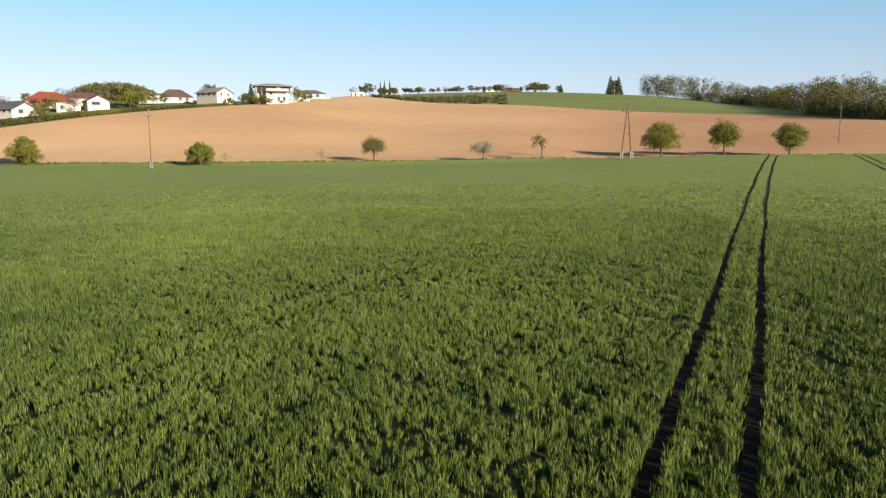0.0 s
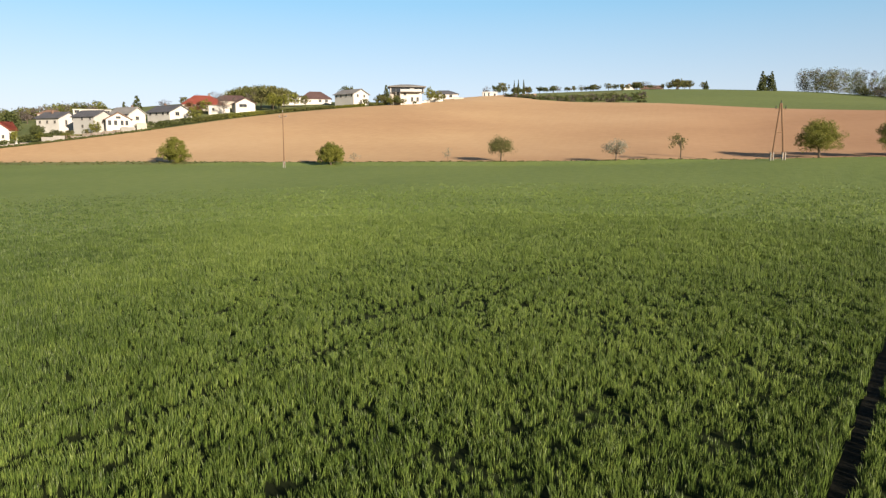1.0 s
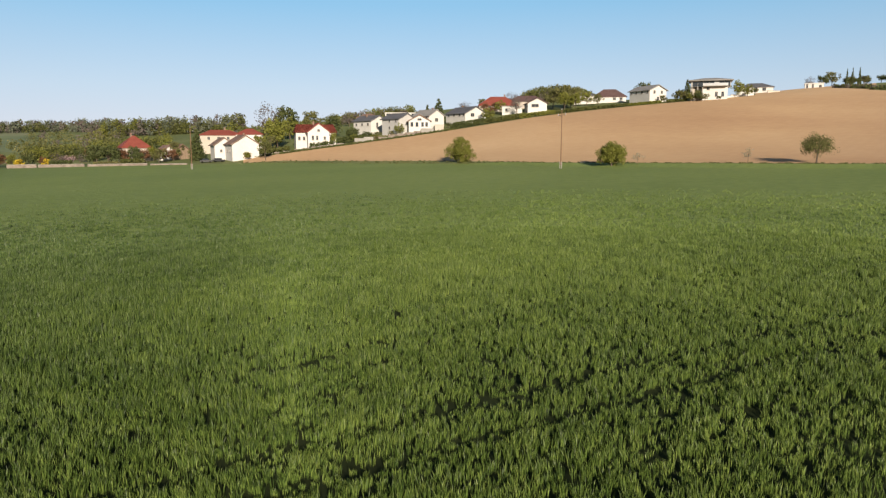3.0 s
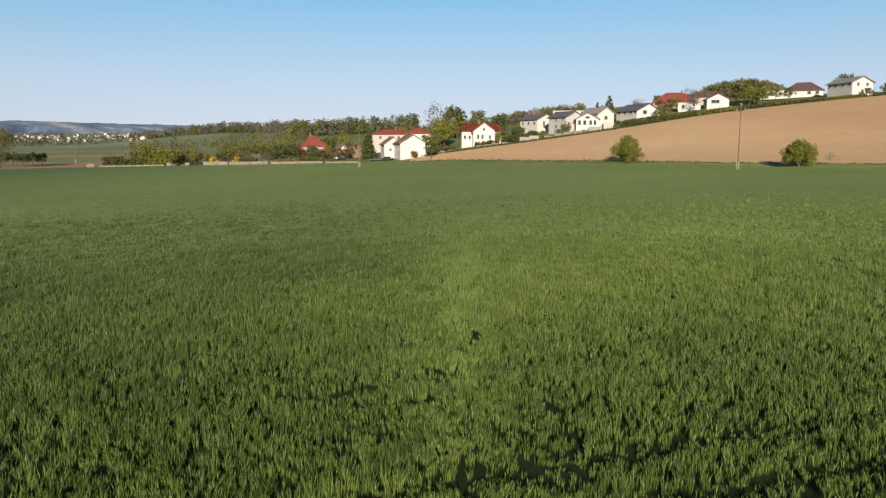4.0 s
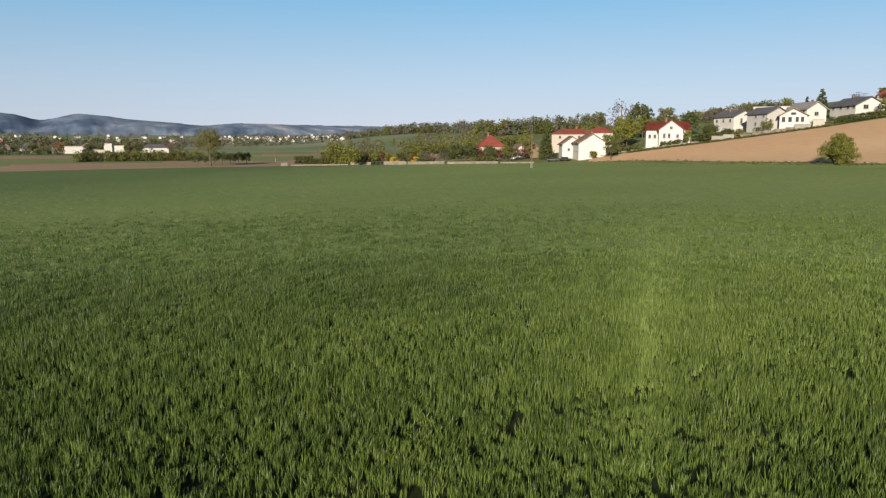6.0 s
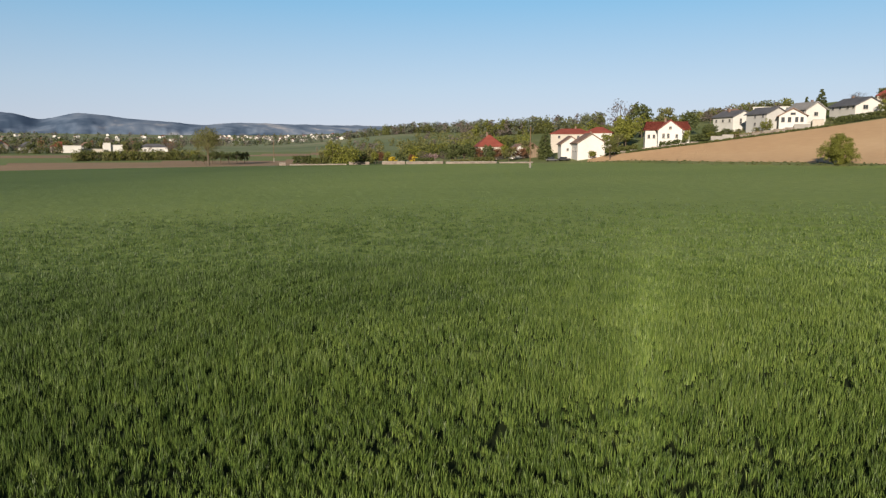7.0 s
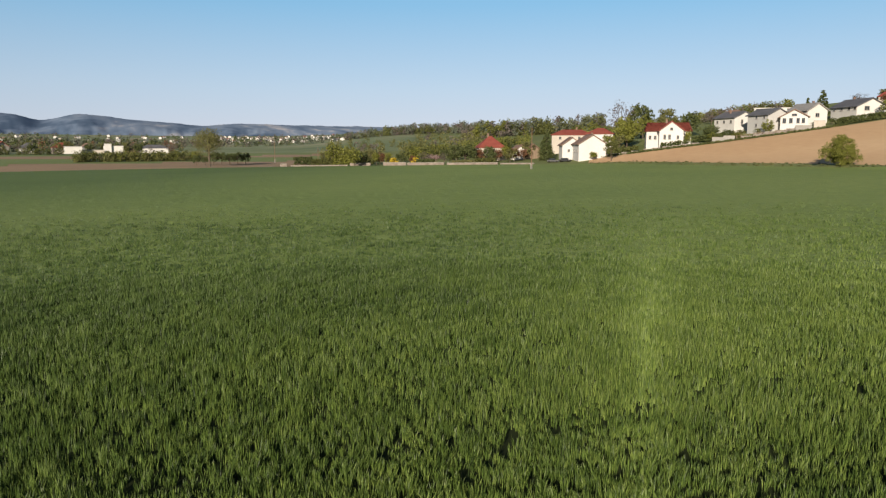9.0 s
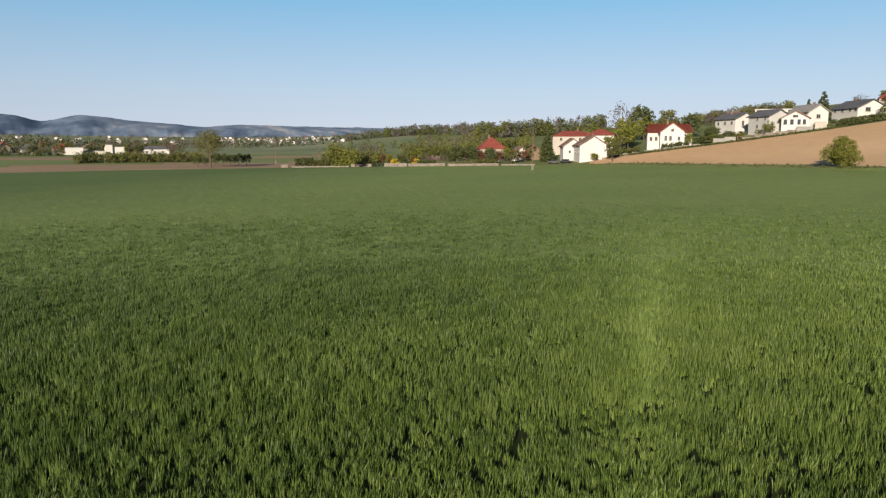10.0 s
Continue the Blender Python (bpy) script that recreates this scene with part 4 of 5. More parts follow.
t = plant(make_tree("fruit_tree", "slender crooked tree with few tufts of leaves", 7, 7.0, 6.4, 0.16, M_LEAF_OLIVE, 17, 46, 0.14, low=0.3, lump=0.3), 7.2, 171.8, first=True)
tagged(t, group=ROW)
t = plant(make_tree("walnut_tree", "broad green tree with a dense low crown", 8, 8.8, 11.2, 0.3, M_LEAF, 150, 120, 0.125, low=0.08, lump=0.27), 36.9, 181.5, first=True)
tagged(t, group=ROW)
t = plant(make_tree("walnut_tree", "tall green tree with a full crown", 9, 9.5, 8.2, 0.28, M_LEAF, 135, 115, 0.125, low=0.12, lump=0.29), 51.7, 180.5, first=True)
tagged(t, group=ROW)
t = plant(make_tree("walnut_tree", "green tree with an uneven crown on a dark trunk", 10, 8.5, 8.7, 0.26, M_LEAF, 120, 115, 0.125, low=0.14, lump=0.29), 65.8, 177.2, first=True)
tagged(t, group=ROW)
# the big tree at the west end of the wheat
plant(make_tree("pear_tree", "tall old pear tree in thin leaf at the field end", 31, 18.8, 16.5, 0.5, M_LEAF_PALE, 84, 70, 0.24, low=0.2), -321.5, 44.2, scale=0.97, first=True, wide=0.98)
plant(make_tree("small_tree", "small dark tree at the tip of the tilled field", 32, 7.8, 6.6, 0.14, M_LEAF_OLIVE, 34, 40, 0.17, low=0.25), -206.5, 166.0, first=True)

# ---- garden and village trees ----
GREEN = make_tree("garden_tree", "leafy green garden tree among the houses", 41, 9, 8, 0.22, M_LEAF, 36, 30, 0.33, low=0.1)
DARKT = make_tree("garden_tree", "dark green garden tree beside the houses", 42, 9, 8, 0.22, M_LEAF_DARK, 36, 30, 0.33, low=0.08)
OLIVE = make_tree("garden_tree", "olive-brown tree just coming into leaf", 43, 10, 8, 0.22, M_LEAF_PALE, 36, 30, 0.33, low=0.12)
YELLOW = make_tree("garden_tree", "tree in bright yellow-green spring leaf", 44, 9, 7.5, 0.22, M_LEAF_YELLOW, 36, 30, 0.33, low=0.1)
TWIGS = make_tree("bare_tree", "grey-brown tree still bare of leaves", 45, 10, 9, 0.22, M_TWIG, 34, 26, 0.2, low=0.15)
PINK = make_tree("blossom_tree", "fruit tree in pale pink blossom", 46, 6, 7, 0.18, M_PINK, 34, 34, 0.2, low=0.15)
COPPER = make_tree("copper_tree", "reddish-brown leaved garden tree", 47, 7, 7, 0.18, M_COPPER, 38, 40, 0.24, low=0.08)
GOLD = make_tree("shrub", "shrub covered in yellow blossom", 48, 3, 3.4, 0.08, M_GOLD, 20, 30, 0.18, low=0.0, category="shrub")


def make_conifer(label, seed, height, width):
    """A spruce: trunk and tiers of drooping sprays."""
    rng = np.random.default_rng(seed)
    ob = tagged(new("conifer"), label, "tree")
    bm = bmesh.new()
    tube(bm, (0, 0, -0.3), (0, 0, height * 0.97), width * 0.035, 0.03, 7)
    part("trunk", bm, M_BARK, ob)
    pts, rad = [], []
    n = 15
    for k in range(n):
        u = k / n
        z, r = height * (0.08 + 0.9 * u), width / 2 * (1 - u) ** 0.8
        for i in range(max(3, int(9 * (1 - u)))):
            a = rng.uniform(0, 6.28)
            pts.append((math.cos(a) * r * 0.6, math.sin(a) * r * 0.6, z - 0.1 * r)), rad.append(r * 0.42 + 0.15)
    v, f = blocks(rng, pts, rad, 40, 0.27)
    under(new("crown", fast_mesh("crown", v, f, M_LEAF_DARK)), ob)
    return ob


SPRUCE = make_conifer("dark green spruce with a pointed top", 51, 12, 5.5)
laid = set()


def stand(proto, x, y, scale=1.0, wide=1.0, turn=None):
    turn = (x * 37 + y * 17) % 360 if turn is None else turn
    first = proto.name not in laid
    laid.add(proto.name)
    return plant(proto, x, y, scale, turn, first=first, wide=wide)


def along(t, a, b):
    return a[0] + (b[0] - a[0]) * t, a[1] + (b[1] - a[1]) * t


# between the low houses, left of the white house with the red roof
for p, x, y, s, w in ((GREEN, -232, 190.3, 1.4, 0.95), (YELLOW, -226, 186, 1.15, 1.0), (YELLOW, -239.5, 195, 1.35, 0.95), (YELLOW, -233, 183, 0.8, 1.1),
                      (OLIVE, -224, 181, 0.7, 1.1), (DARKT, -206, 206, 0.55, 1.3), (DARKT, -209, 209, 0.62, 1.1), (DARKT, -202, 211, 0.42, 1.7), (GREEN, -203.5, 205, 0.4, 1.4), (OLIVE, -199, 213, 0.32, 1.7), (GREEN, -197, 210, 0.28, 1.8),
                      (YELLOW, -206, 197, 0.62, 0.6), (DARKT, -207, 193, 0.3, 1.4), (DARKT, -213, 214, 0.6, 1.2), (DARKT, -229, 217, 1.25, 0.9), (OLIVE, -240, 212, 1.0, 1.2),
                      (TWIGS, -266.5, 212.5, 1.95, 0.9), (DARKT, -263, 219.5, 1.85, 0.95), (OLIVE, -250, 224, 1.3, 1.1), (GREEN, -254, 214, 1.2, 1.0),
                      (GREEN, -192.5, 219, 0.62, 0.95), (DARKT, -184, 231, 0.28, 1.3), (OLIVE, -186.5, 226.5, 0.2, 1.6), (DARKT, -183.5, 238, 0.3, 1.3), (OLIVE, -194.5, 216.5, 0.3, 1.2), (YELLOW, -217, 166, 0.36, 1.4), (SPRUCE, -244, 162.4, 1.05, 1.2), (OLIVE, -247, 163, 0.7, 0.9),
                      (SPRUCE, -214, 268, 0.86, 1.45), (SPRUCE, -219, 266, 0.66, 1.25), (OLIVE, -221, 264, 0.6, 1.1), (OLIVE, -252, 292, 0.45, 1.6), (OLIVE, -244, 284, 0.4, 1.6), (TWIGS, -236, 288, 0.45, 1.6), (TWIGS, -268, 262, 0.8, 1.2),
                      (TWIGS, -232, 310, 0.5, 1.9), (OLIVE, -226, 318, 0.55, 1.5), (TWIGS, -220, 322, 0.6, 1.6), (TWIGS, -208, 318, 0.75, 1.5), (TWIGS, -180, 281, 0.85, 0.8), (GREEN, -187, 279, 0.72, 1.05),
                      (COPPER, -190.5, 279, 0.8, 1.0), (OLIVE, -161, 290, 1.15, 1.1), (OLIVE, -166, 289, 0.95, 1.1), (TWIGS, -171, 290, 0.9, 1.0), (TWIGS, -172, 279, 0.75, 0.8), (OLIVE, -150, 300, 0.6, 1.2), (YELLOW, -157, 289, 0.7, 1.2), (OLIVE, -158, 293, 1.0, 0.9), (YELLOW, -154, 297, 0.8, 1.0),
                      (OLIVE, -163, 296, 0.9, 1.0), (DARKT, -140, 324, 1.1, 0.9), (DARKT, -118, 312, 0.6, 1.1), (OLIVE, -114, 306, 0.5, 1.2), (GREEN, -110, 303.5, 0.45, 1.2), (DARKT, -106.5, 303, 0.45, 1.1), (OLIVE, -104, 302, 0.34, 1.4), (OLIVE, -108, 304, 0.5, 1.0), (DARKT, -99.5, 305, 0.22, 1.4), (GREEN, -94, 322, 0.6, 1.2), (OLIVE, -121.5, 303, 0.35, 1.5), (OLIVE, -100, 352, 0.25, 1.8),
                      (OLIVE, -117, 306, 0.5, 1.2), (SPRUCE, -123, 332, 0.75, 1.1), (GREEN, -97, 320, 0.85, 0.85), (OLIVE, -109, 308, 0.4, 1.3),
                      (TWIGS, -89, 400, 0.6, 1.2), (DARKT, -84, 404, 0.72, 1.3), (OLIVE, -81, 408, 0.8, 1.2), (DARKT, -72, 412, 0.42, 1.2), (GREEN, -173, 251, 0.68, 1.15), (COPPER, -192, 275, 0.85, 1.0), (TWIGS, -172.5, 270, 0.75, 1.0), (YELLOW, -155, 280, 0.95, 0.9), (YELLOW, -151, 283, 0.85, 0.8)):
    stand(p, x, y, s, w)
# gardens at the west edge of the wheat
for p, x, y, s, w in ((DARKT, -248, 130.7, 0.82, 1.35), (DARKT, -252, 127.5, 0.7, 1.2), (DARKT, -251, 143, 0.55, 1.1), (OLIVE, -247, 148.5, 0.6, 1.3), (COPPER, -250, 152, 0.8, 1.1), (GREEN, -262, 92, 0.85, 1.0)):
    stand(p, x, y, s, w)
gr = random.Random(8)
for k, (p, s, w) in enumerate(((GREEN, 1.0, 0.9), (GREEN, 0.9, 0.9), (DARKT, 0.85, 0.9), (DARKT, 0.7, 1.0), (YELLOW, 0.62, 1.0), (YELLOW, 0.6, 0.9), (DARKT, 0.55, 1.1), (COPPER, 0.6, 1.0),
                               (TWIGS, 0.6, 1.2), (PINK, 0.65, 1.2), (TWIGS, 0.55, 1.2), (DARKT, 0.85, 1.1), (DARKT, 0.9, 1.0), (COPPER, 0.8, 1.0), (DARKT, 0.75, 0.9), (COPPER, 0.7, 1.1), (YELLOW, 0.7, 1.0), (COPPER, 0.75, 1.0), (OLIVE, 0.8, 1.0))):
    u = k / 18
    x, y = along(u, (-276, 88), (-250, 162))
    stand(p, x - gr.uniform(1, 9), y, s * gr.uniform(0.9, 1.15), w)
for k in range(26):
    x, y = along(gr.random(), (-300, 95), (-275, 175))
    stand(gr.choice([OLIVE, TWIGS, OLIVE, DARKT, COPPER, OLIVE]), x - gr.uniform(0, 45), y, gr.uniform(0.4, 0.8), gr.uniform(0.9, 1.3))
for x, y in ((-269.5, 110), (-266, 117), (-268, 109)):
    stand(GOLD, x, y, 1.1)
# the line of shrubs and trees on the plain behind the pear tree
for k in range(7):
    x, y = along(k / 6, (-345, 40), (-350, 62))
    stand(gr.choice([OLIVE, DARKT]), x, y, gr.uniform(0.55, 0.8), 1.0)
for k in range(46):
    x, y = along(gr.random(), (-565, -125), (-610, 45))
    stand(gr.choice([DARKT, DARKT, TWIGS, OLIVE]), x - gr.uniform(-12, 60), y, gr.uniform(0.6, 1.15), gr.uniform(0.9, 1.3))
# skyline trees beyond the tilled slope
for x, y, p, s, w in ((59, 445, SPRUCE, 0.95, 1.15), (64, 447, SPRUCE, 0.95, 1.2), (61.5, 449, DARKT, 1.1, 0.6), (31, 470, SPRUCE, 0.45, 1.6), (29, 470, OLIVE, 0.5, 1.0), (-76.5, 430, SPRUCE, 0.75, 0.5), (-79, 430, SPRUCE, 0.72, 0.45), (-73.5, 431, SPRUCE, 0.75, 0.5)):
    stand(p, x, y, s, w)
for k in range(60):
    u = gr.random()
    x, y = along(u, (-84, 444), (24, 478))
    stand(gr.choice([OLIVE, DARKT, TWIGS, OLIVE]), x, y + gr.uniform(-8, 8), gr.uniform(0.32, 0.55) + 0.2 * (u > 0.88), gr.uniform(1.0, 1.7))


def thicket(name, label, seed, places, heights, widths, mats, per=150, leaf=0.5, kind="stuff", category="wood"):
    """Many crowns and thin trunks as one wood; places: array of x, y."""
    rng = np.random.default_rng(seed)
    vs, fs, mi, off = [], [], [], 0
    for (x, y), h, w in zip(places, heights, widths):
        z = float(land(x, y))
        n = 13
        k = (np.arange(n) + rng.uniform(0, 1, n)) / n
        prof = np.where(k < 0.45, 0.8 + 0.2 * k / 0.45, np.sqrt(np.clip(1 - ((k - 0.45) / 0.6) ** 2, 0.03, 1)))
        a, q = rng.uniform(0, 6.283, n), np.sqrt(rng.uniform(0.1, 1, n)) * prof * w * 0.34
        pts = np.stack([x + np.cos(a) * q, y + np.sin(a) * q, z + h * (0.06 + 0.86 * k)], -1)
        v, f = blocks(rng, pts, rng.uniform(0.16, 0.26, n) * w * (0.6 + 0.4 * prof), max(4, per // n), leaf)
        vs.append(v), fs.append(f + off), mi.append(np.full(len(f), rng.integers(0, len(mats))))
        off += len(v)
    me = fast_mesh(name, np.concatenate(vs), np.concatenate(fs), mats, np.concatenate(mi))
    return tagged(new(name, me), label, category, kind=kind)


def stand_of(name, label, seed, n, bounds, heights, crown, mats, per=170, leaf=0.5, hump=0.0, category="wood", tall=()):
    """A wood between two bearings; bounds: bearing, nearest radius, depth at stations along its edge."""
    rng = np.random.default_rng(seed)
    st = np.array(sorted(bounds))
    b = rng.uniform(st[0, 0], st[-1, 0], n)
    u = rng.uniform(0, 1, n) ** 1.6
    r = np.interp(b, st[:, 0], st[:, 1]) + u * np.interp(b, st[:, 0], st[:, 2])
    p = [polar(i, j) for i, j in zip(b, r)]
    if tall:
        heights = (0.72, 1.08)
    mid = np.interp(b, *zip(*sorted(tall))) if tall else 1 - hump * (2 * (b - st[0, 0]) / (st[-1, 0] - st[0, 0]) - 1) ** 2
    return thicket(name, label, seed + 1, p, rng.uniform(*heights, n) * mid, rng.uniform(*crown, n), mats, per, leaf, category=category)


MIXED = [M_LEAF_OLIVE, M_LEAF_DARK, M_LEAF, M_LEAF_OLIVE, M_TWIG]
stand_of("woodland", "mixed spring woodland along the green field's far edge", 61, 210, [(-10.4, 447, 40), (-14.6, 412, 40), (-18.3, 365, 50), (-22.8, 280, 50), (-27.7, 254, 40), (-45, 240, 40)], (), (8, 13), [M_LEAF_DARK, M_LEAF_OLIVE, M_LEAF_PALE, M_TWIG, M_LEAF_OLIVE, M_TWIG, M_LEAF_YELLOW, M_LEAF_PALE], 520, 0.27,
         tall=[(-45, 13), (-26, 12.5), (-22.5, 11), (-20, 9.5), (-18.3, 9), (-15, 13), (-10.4, 14)])
stand_of("undergrowth", "dense brown-green undergrowth at the wood's foot", 85, 260, [(-14.0, 410, 16), (-18.3, 362, 18), (-22.8, 277, 18), (-27.7, 251, 18), (-45, 238, 18)], (2.5, 6), (6, 10), [M_LEAF_OLIVE, M_LEAF_PALE, M_TWIG, M_LEAF_OLIVE, M_LEAF_YELLOW], 190, 0.3, category="shrubs")
stand_of("woodland", "taller brown-green woodland further back", 63, 150, [(-19.5, 410, 40), (-22.8, 340, 60), (-27.7, 300, 70), (-45, 290, 90)], (), (9, 14), [M_LEAF_PALE, M_TWIG, M_TWIG, M_TWIG, M_LEAF_OLIVE], 420, 0.32,
         tall=[(-45, 16.5), (-27, 16.5), (-24, 15.5), (-21.5, 13), (-19.5, 8)])
stand_of("woodland", "wooded hilltop behind the village roofs", 65, 75, [(28.6, 395, 60), (33.4, 385, 60)], (6.5, 9.0), (8, 12), [M_LEAF_OLIVE, M_LEAF_PALE, M_LEAF_PALE, M_LEAF_YELLOW], 220, 0.45, hump=0.45)
stand_of("woodland", "brushy slope with olive trees above the houses", 67, 150, [(42.5, 395, 90), (48, 385, 120), (57, 370, 130)], (2.5, 6.0), (6, 10), [M_LEAF_OLIVE, M_TWIG, M_LEAF_OLIVE, M_LEAF], 130, 0.45)
stand_of("woodland", "dense wood crowning the rounded hill", 69, 230, [(55.5, 590, 80), (60, 590, 90), (66, 650, 110)], (4, 15), (8, 15), [M_LEAF_OLIVE, M_FOREST, M_LEAF_YELLOW, M_FOREST, M_TWIG, M_LEAF_OLIVE], 150, 0.75)
stand_of("woodland", "green wood on the slope above the red roof", 75, 90, [(61, 390, 60), (66.5, 345, 60), (70, 350, 50)], (3.5, 6.5), (7, 11), [M_LEAF_OLIVE, M_LEAF, M_LEAF_OLIVE], 170, 0.45)
stand_of("woodland", "distant wood above the valley", 71, 260, [(65, 800, 250), (72, 950, 300), (76, 1150, 300)], (6, 15), (11, 17), [M_LEAF_OLIVE, M_FOREST, M_FOREST, M_TWIG], 110, 1.0)
stand_of("woodland", "grey-brown trees scattered over the near slope", 73, 70, [(64, 420, 250), (77, 430, 350)], (4, 8), (7, 12), [M_LEAF_OLIVE, M_LEAF_PALE, M_LEAF_PALE, M_TWIG], 110, 0.6)
stand_of("woodland", "scattered trees across the valley plain", 77, 420, [(72, 1300, 1300), (88, 1250, 1500), (104, 1150, 1500)], (9, 14), (12, 22), [M_FOREST, M_LEAF_DARK, M_FOREST, M_TWIG], 60, 1.6)
stand_of("shrub_belt", "belt of green shrubs on the plain beyond the pear tree", 83, 110, [(86, 420, 14), (94.5, 400, 14)], (3.5, 6), (5, 8), [M_LEAF_OLIVE, M_LEAF_PALE, M_LEAF, M_LEAF_PALE], 150, 0.35, category="shrubs")
stand_of("shrub_belt", "dark hedge trees before the houses of the plain", 93, 60, [(95.6, 560, 18), (104, 545, 18)], (2.8, 6), (4, 7), [M_LEAF_DARK, M_LEAF_DARK, M_TWIG, M_LEAF_OLIVE], 150, 0.35, category="shrubs")
stand_of("woodland", "dark trees round the buildings of the plain", 79, 90, [(88, 660, 140), (105, 650, 120)], (6, 11), (8, 13), [M_LEAF_DARK, M_TWIG, M_LEAF_OLIVE, M_COPPER], 130, 0.6)

# rows of low bushes on the strip above the tilled slope
rv = np.random.default_rng(5)
bb, ra = rv.uniform(0.5, 11.5, 330), rv.uniform(0, 1, 330)
p = np.array([polar(b, float(hermite(np.array(b), BEARING, R_SLOPE)) * (1 if b < 9 else 1 + 0.02 * (b - 9)) + 2 + (12 - b) * 6 * round(q * 6) / 6) for b, q in zip(bb, ra)])
thicket("orchard_rows", "rows of low dark bushes on the strip above the slope", 81, p, rv.uniform(0.7, 1.7, 330), rv.uniform(2.0, 4.2, 330), [M_LEAF_DARK, M_LEAF_OLIVE, M_TWIG, M_LEAF_DARK], 63, 0.3, category="bushes")

# ragged grass on the verge between wheat and tilled soil
rv = np.random.default_rng(6)
bb = rv.uniform(-40, 56, 650)
p = np.array([polar(b, float(hermite(np.array(b), BEARING, R_FIELD)) + q * float(verge(b))) for b, q in zip(bb, rv.uniform(-1.0, 0.4, 650))])
thicket("grass_verge", "ragged grass and weeds along the field edge", 87, p, rv.uniform(0.04, 0.2, 650), rv.uniform(0.5, 1.5, 650), [M_LEAF_OLIVE, M_LEAF_PALE, M_LEAF_DARK], 13, 0.1, category="grass")

# rough grass bank at the top of the tilled slope, below the gardens
rv = np.random.default_rng(9)
bb = rv.uniform(38.6, 56, 420)
p = np.array([edge(b, q)[:2] for b, q in zip(bb, rv.uniform(-0.6, 1.0, 420))])
thicket("grass_bank", "dark rough grass bank between tilled slope and garden walls", 89, p, rv.uniform(0.2, 0.7, 420), rv.uniform(0.8, 1.9, 420), [M_LEAF_DARK, M_LEAF_OLIVE, M_LEAF_DARK], 39, 0.2, category="grass")
# ---- the wheat: blades thinning out with distance from the flight line ----
LEAN = 0.344                                    # eastward drift of the drilling per metre north
TRAM = [-1.75, 0.05, 16.45, 18.25]              # wheel tracks: where each would cross the x axis
OLD = [-16.2, -18.0]                            # an older pair, half grown over
SPINE = np.array([(0, 0), (1.3, 8), (1.1, 14), (0.6, 19.5), (-1.5, 23.8), (-4.0, 27.2)])


def value_noise(x, y, cell, seed):
    rng = np.random.default_rng(seed)
    g = rng.uniform(-1, 1, (128, 128))
    x, y = x / cell, y / cell
    i, j = np.floor(x).astype(int), np.floor(y).astype(int)
    u, v = ease(x - i), ease(y - j)
    p = lambda a, b: g[(i + a) % 128, (j + b) % 128]
    return (p(0, 0) * (1 - u) + p(1, 0) * u) * (1 - v) + (p(0, 1) * (1 - u) + p(1, 1) * u) * v


def track_x(y, cross):
    return cross + LEAN * y + 0.00013 * np.maximum(y - 40, 0) ** 2 - 0.05 * np.sin(y * 0.21 + cross)


def from_track(x, y, cross):
    """Distance east of a wheel track."""
    return (x - track_x(y, cross)) / math.hypot(1, LEAN)


def spine_distance(x, y):
    best = np.full(len(x), 1e9)
    for a, b in zip(SPINE[:-1], SPINE[1:]):
        d = b - a
        u = np.clip(((x - a[0]) * d[0] + (y - a[1]) * d[1]) / (d @ d), 0, 1)
        best = np.minimum(best, np.hypot(x - a[0] - u * d[0], y - a[1] - u * d[1]))
    return best


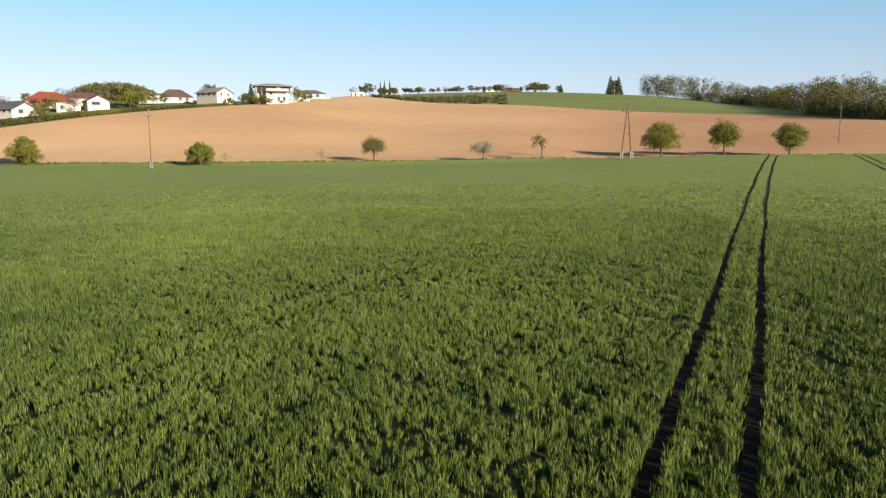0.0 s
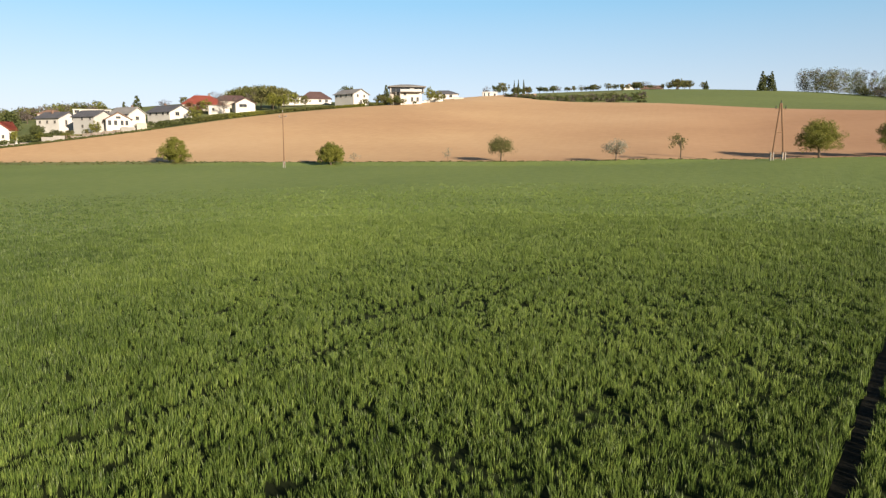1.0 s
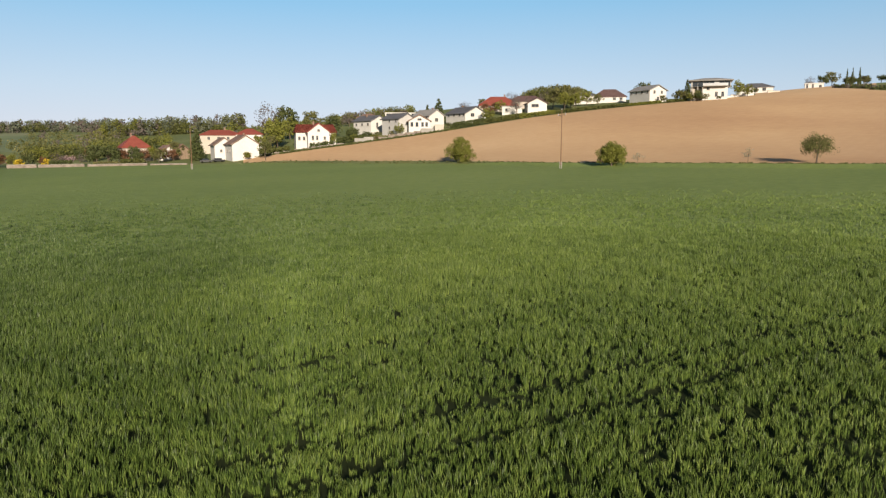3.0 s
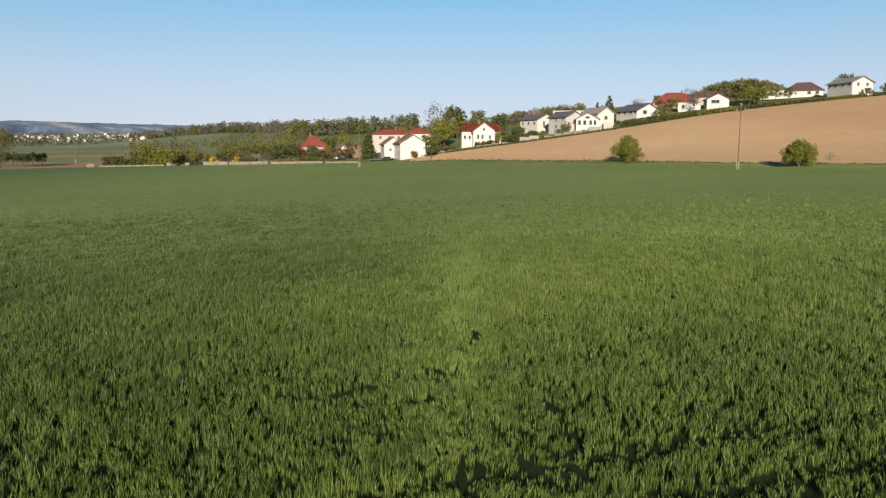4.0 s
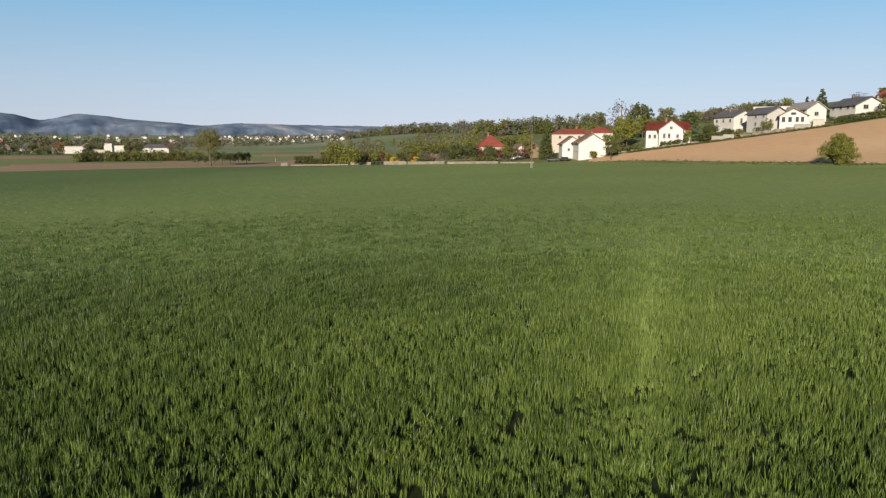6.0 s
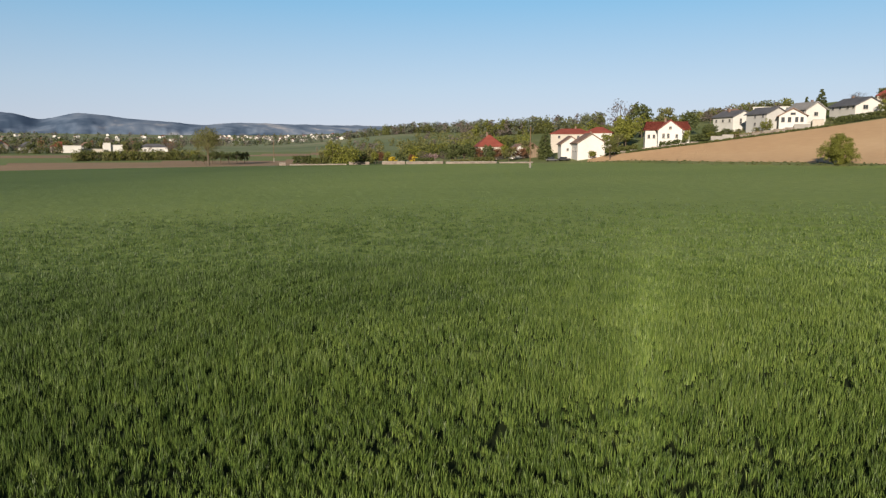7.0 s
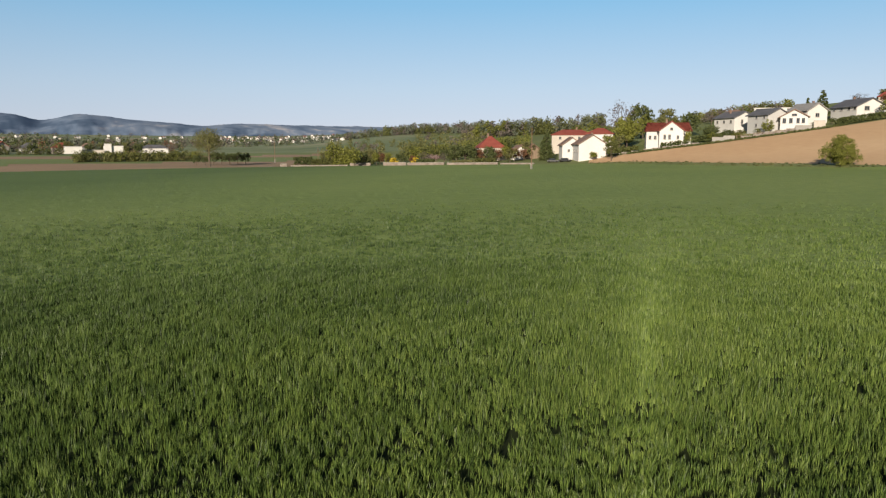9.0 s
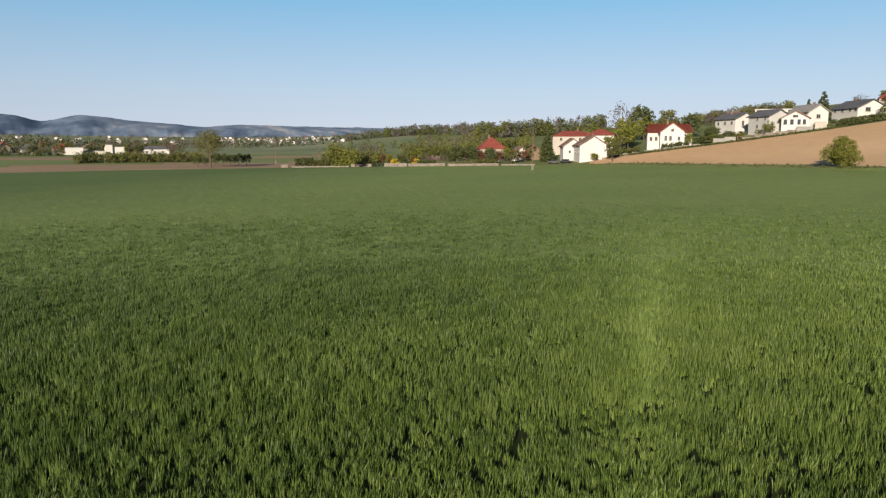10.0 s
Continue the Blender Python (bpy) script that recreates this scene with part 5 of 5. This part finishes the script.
def blades(name, seed, n, per, near, far, segs, mat, rest=False):
    """n tufts of blades are tried between two distances from the flight line; rest: ground that the flight leaves behind."""
    rng = np.random.default_rng(seed)
    if rest:
        x, y = rng.uniform(-75, 75, n), rng.uniform(-60, 40, n)
    elif far < 40:
        x, y = rng.uniform(-6 - far, 6 + far, n), rng.uniform(6, 28 + far, n)
    else:
        b = np.radians(rng.uniform(-54, 112, n))
        r = near * 0.9 * (far / near / 0.9) ** (rng.uniform(0, 1, n))
        x, y = -np.sin(b) * r - 1.0, np.cos(b) * r + 14
    d = spine_distance(x, y)
    keep = ((y > 8.5) | (x < -30)) & (x < np.maximum(0.54 * y + 2, -15)) & (y > np.where(x > -16, 9 - 1.3 * (x + 8), 19.4 + 0.19 * (x + 16)))
    if rest:
        keep = ~keep & (x + 0.3 * y > -80)
    keep &= (d > near * rng.uniform(0.93, 1.07, n)) & (d < far * (rng.uniform(0.6, 1.0, n) if far > 40 else rng.uniform(0.94, 1.06, n)))
    b = bearing(x, y)
    keep &= np.hypot(x - MID[0], y - MID[1]) < hermite(b, BEARING, R_FIELD) - verge(b) - 0.4
    clump = value_noise(x, y, 0.42, 5) * 0.5 + value_noise(x, y, 1.3, 6) * 0.4 + value_noise(x, y, 5.0, 7) * 0.2
    edge_on = np.ones(n)
    for c in TRAM:
        e = np.abs(from_track(x, y, c))
        keep &= e > 0.19 * rng.uniform(0.8, 1.2, n)
        edge_on = np.where(e < 0.6, 1.15, edge_on)
    keep &= (rng.uniform(-1.1, 0.0, n) - (0.4 if far > 40 else 0.2 if near else 0.0) < clump) | (edge_on > 1)
    worn = edge_on
    for c in OLD:
        e = np.abs(from_track(x, y, c)) < 0.29
        worn = worn * np.where(e, 0.58, 1)
        keep &= ~e | (rng.uniform(0, 1, n) < 0.75)
    x, y, d, worn, clump = x[keep], y[keep], d[keep], worn[keep], clump[keep]
    n = len(x)
    grow = np.clip(d / 14, 2.6 if rest else 1, 4)
    tall = (0.275 + 0.14 * clump) * np.exp(rng.normal(scale=0.11, size=n)) * worn
    wind = value_noise(x, y, 2.3, 8) * 1.5 + value_noise(x, y, 0.6, 9) * 2 + 2.2
    # from tufts to blades
    x, y, tall, grow, wind, d = (np.repeat(v, per) for v in (x, y, tall, grow, wind, d))
    m = len(x)
    a = rng.uniform(0, 2 * np.pi, m)
    q = np.sqrt(rng.uniform(0, 1, m))
    x = x + np.cos(a) * q * 0.055 * np.minimum(grow, 2.5)
    y = y + np.sin(a) * q * 0.055 * np.minimum(grow, 2.5)
    z = land(x, y)
    h = tall * rng.uniform(0.78, 1.08, m)
    w = (0.0064 if segs == 2 else 0.008) * rng.uniform(0.7, 1.35, m) * grow ** 0.9
    # half of the blades turn their flat side to the light
    face = np.where(rng.uniform(0, 1, m) < 0.5, radians(SUN_BEARING) + rng.normal(scale=0.4, size=m), rng.uniform(0, 2 * np.pi, m))
    lean = rng.uniform(0.02, 0.32, m)
    way = np.where(rng.uniform(0, 1, m) < 0.3, wind + rng.normal(scale=0.6, size=m), a + rng.normal(scale=0.5, size=m))
    lx, ly = np.cos(way) * lean * h, np.sin(way) * lean * h
    ux, uy = np.cos(face) * w, np.sin(face) * w
    base = np.stack([x, y, z], -1)
    off = np.stack([ux, uy, 0 * ux], -1)
    if segs == 2:
        mid = base + np.stack([lx * 0.3, ly * 0.3, h * 0.55], -1)
        top = base + np.stack([lx, ly, h * (1.0 - 0.3 * lean)], -1)
        v = np.stack([base, mid + off, mid - off, top], 1).reshape(-1, 3)
        k = np.arange(m)[:, None] * 4
        f = np.concatenate([k + [0, 1, 2], k + [2, 1, 3]], 1).reshape(-1, 3)
    else:
        top = base + np.stack([lx, ly, h], -1)
        v = np.stack([base - off, base + off, top], 1).reshape(-1, 3)
        f = np.arange(m * 3).reshape(-1, 3)
    return new(name, fast_mesh(name, v, f, mat))


def canopy(d):
    """Height of the closed wheat tops at a distance d from the flight line."""
    return -0.05 + 0.16 * ease((d - 20) / 24) + 0.09 * ease((d - 50) / 50)


# bare soil of the wheel tracks, with the wheat's shade painted in
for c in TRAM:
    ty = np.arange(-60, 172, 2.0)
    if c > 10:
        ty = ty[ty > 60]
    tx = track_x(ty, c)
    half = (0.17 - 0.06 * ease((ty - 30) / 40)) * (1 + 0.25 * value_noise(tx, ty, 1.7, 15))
    # far off the strip lies on the tops, standing for the shaded trench
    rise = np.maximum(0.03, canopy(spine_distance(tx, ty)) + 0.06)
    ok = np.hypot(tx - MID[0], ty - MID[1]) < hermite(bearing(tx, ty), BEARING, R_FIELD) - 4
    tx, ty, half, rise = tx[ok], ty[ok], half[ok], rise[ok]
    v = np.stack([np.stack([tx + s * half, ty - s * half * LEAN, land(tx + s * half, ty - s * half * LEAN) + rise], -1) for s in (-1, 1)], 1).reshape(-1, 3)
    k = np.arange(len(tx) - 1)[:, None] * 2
    tagged(new("wheel_track", fast_mesh("wheel_track", v, k + [0, 1, 3, 2], M_TRACK, smooth=True)), "bare wheel track through the wheat, darkened with painted shade", "track", kind="structure")

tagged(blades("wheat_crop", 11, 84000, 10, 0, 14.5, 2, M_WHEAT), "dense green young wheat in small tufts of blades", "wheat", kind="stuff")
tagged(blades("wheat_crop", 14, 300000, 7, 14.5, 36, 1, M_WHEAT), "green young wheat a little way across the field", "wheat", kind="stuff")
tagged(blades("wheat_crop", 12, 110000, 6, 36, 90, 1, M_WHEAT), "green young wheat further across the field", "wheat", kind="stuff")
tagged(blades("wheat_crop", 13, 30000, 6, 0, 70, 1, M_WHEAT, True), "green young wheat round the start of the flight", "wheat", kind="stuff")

# the closed tops of the wheat where single blades no longer part from one another
ca = np.radians(np.arange(-40, 108, 0.45))
cr = 19 * 1.018 ** np.arange(0, 164)
cx, cy = -np.sin(ca)[None, :] * cr[:, None], MID[1] + np.cos(ca)[None, :] * cr[:, None]
lim = hermite(bearing(cx[-1], cy[-1]), BEARING, R_FIELD) - verge(bearing(cx[-1], cy[-1])) - 0.1
cr2 = np.minimum(cr[:, None], lim[None, :])
cx, cy = -np.sin(ca)[None, :] * cr2, MID[1] + np.cos(ca)[None, :] * cr2
rg = np.random.default_rng(40)
bump = rg.normal(scale=0.012, size=cx.shape) + 0.03 * value_noise(cx, cy, 1.4, 6) + 0.03 * value_noise(cx, cy, 5.0, 7)
cd = spine_distance(cx.ravel(), cy.ravel()).reshape(cx.shape)
lift = canopy(cd)
cz = land(cx, cy) + lift + bump * ease((cd - 24) / 30)
ids = np.arange(cx.size).reshape(cx.shape)
cq = np.stack([ids[:-1, :-1], ids[1:, :-1], ids[1:, 1:], ids[:-1, 1:]], -1)[cr2[1:, :-1] > cr2[:-1, :-1] + 0.05]
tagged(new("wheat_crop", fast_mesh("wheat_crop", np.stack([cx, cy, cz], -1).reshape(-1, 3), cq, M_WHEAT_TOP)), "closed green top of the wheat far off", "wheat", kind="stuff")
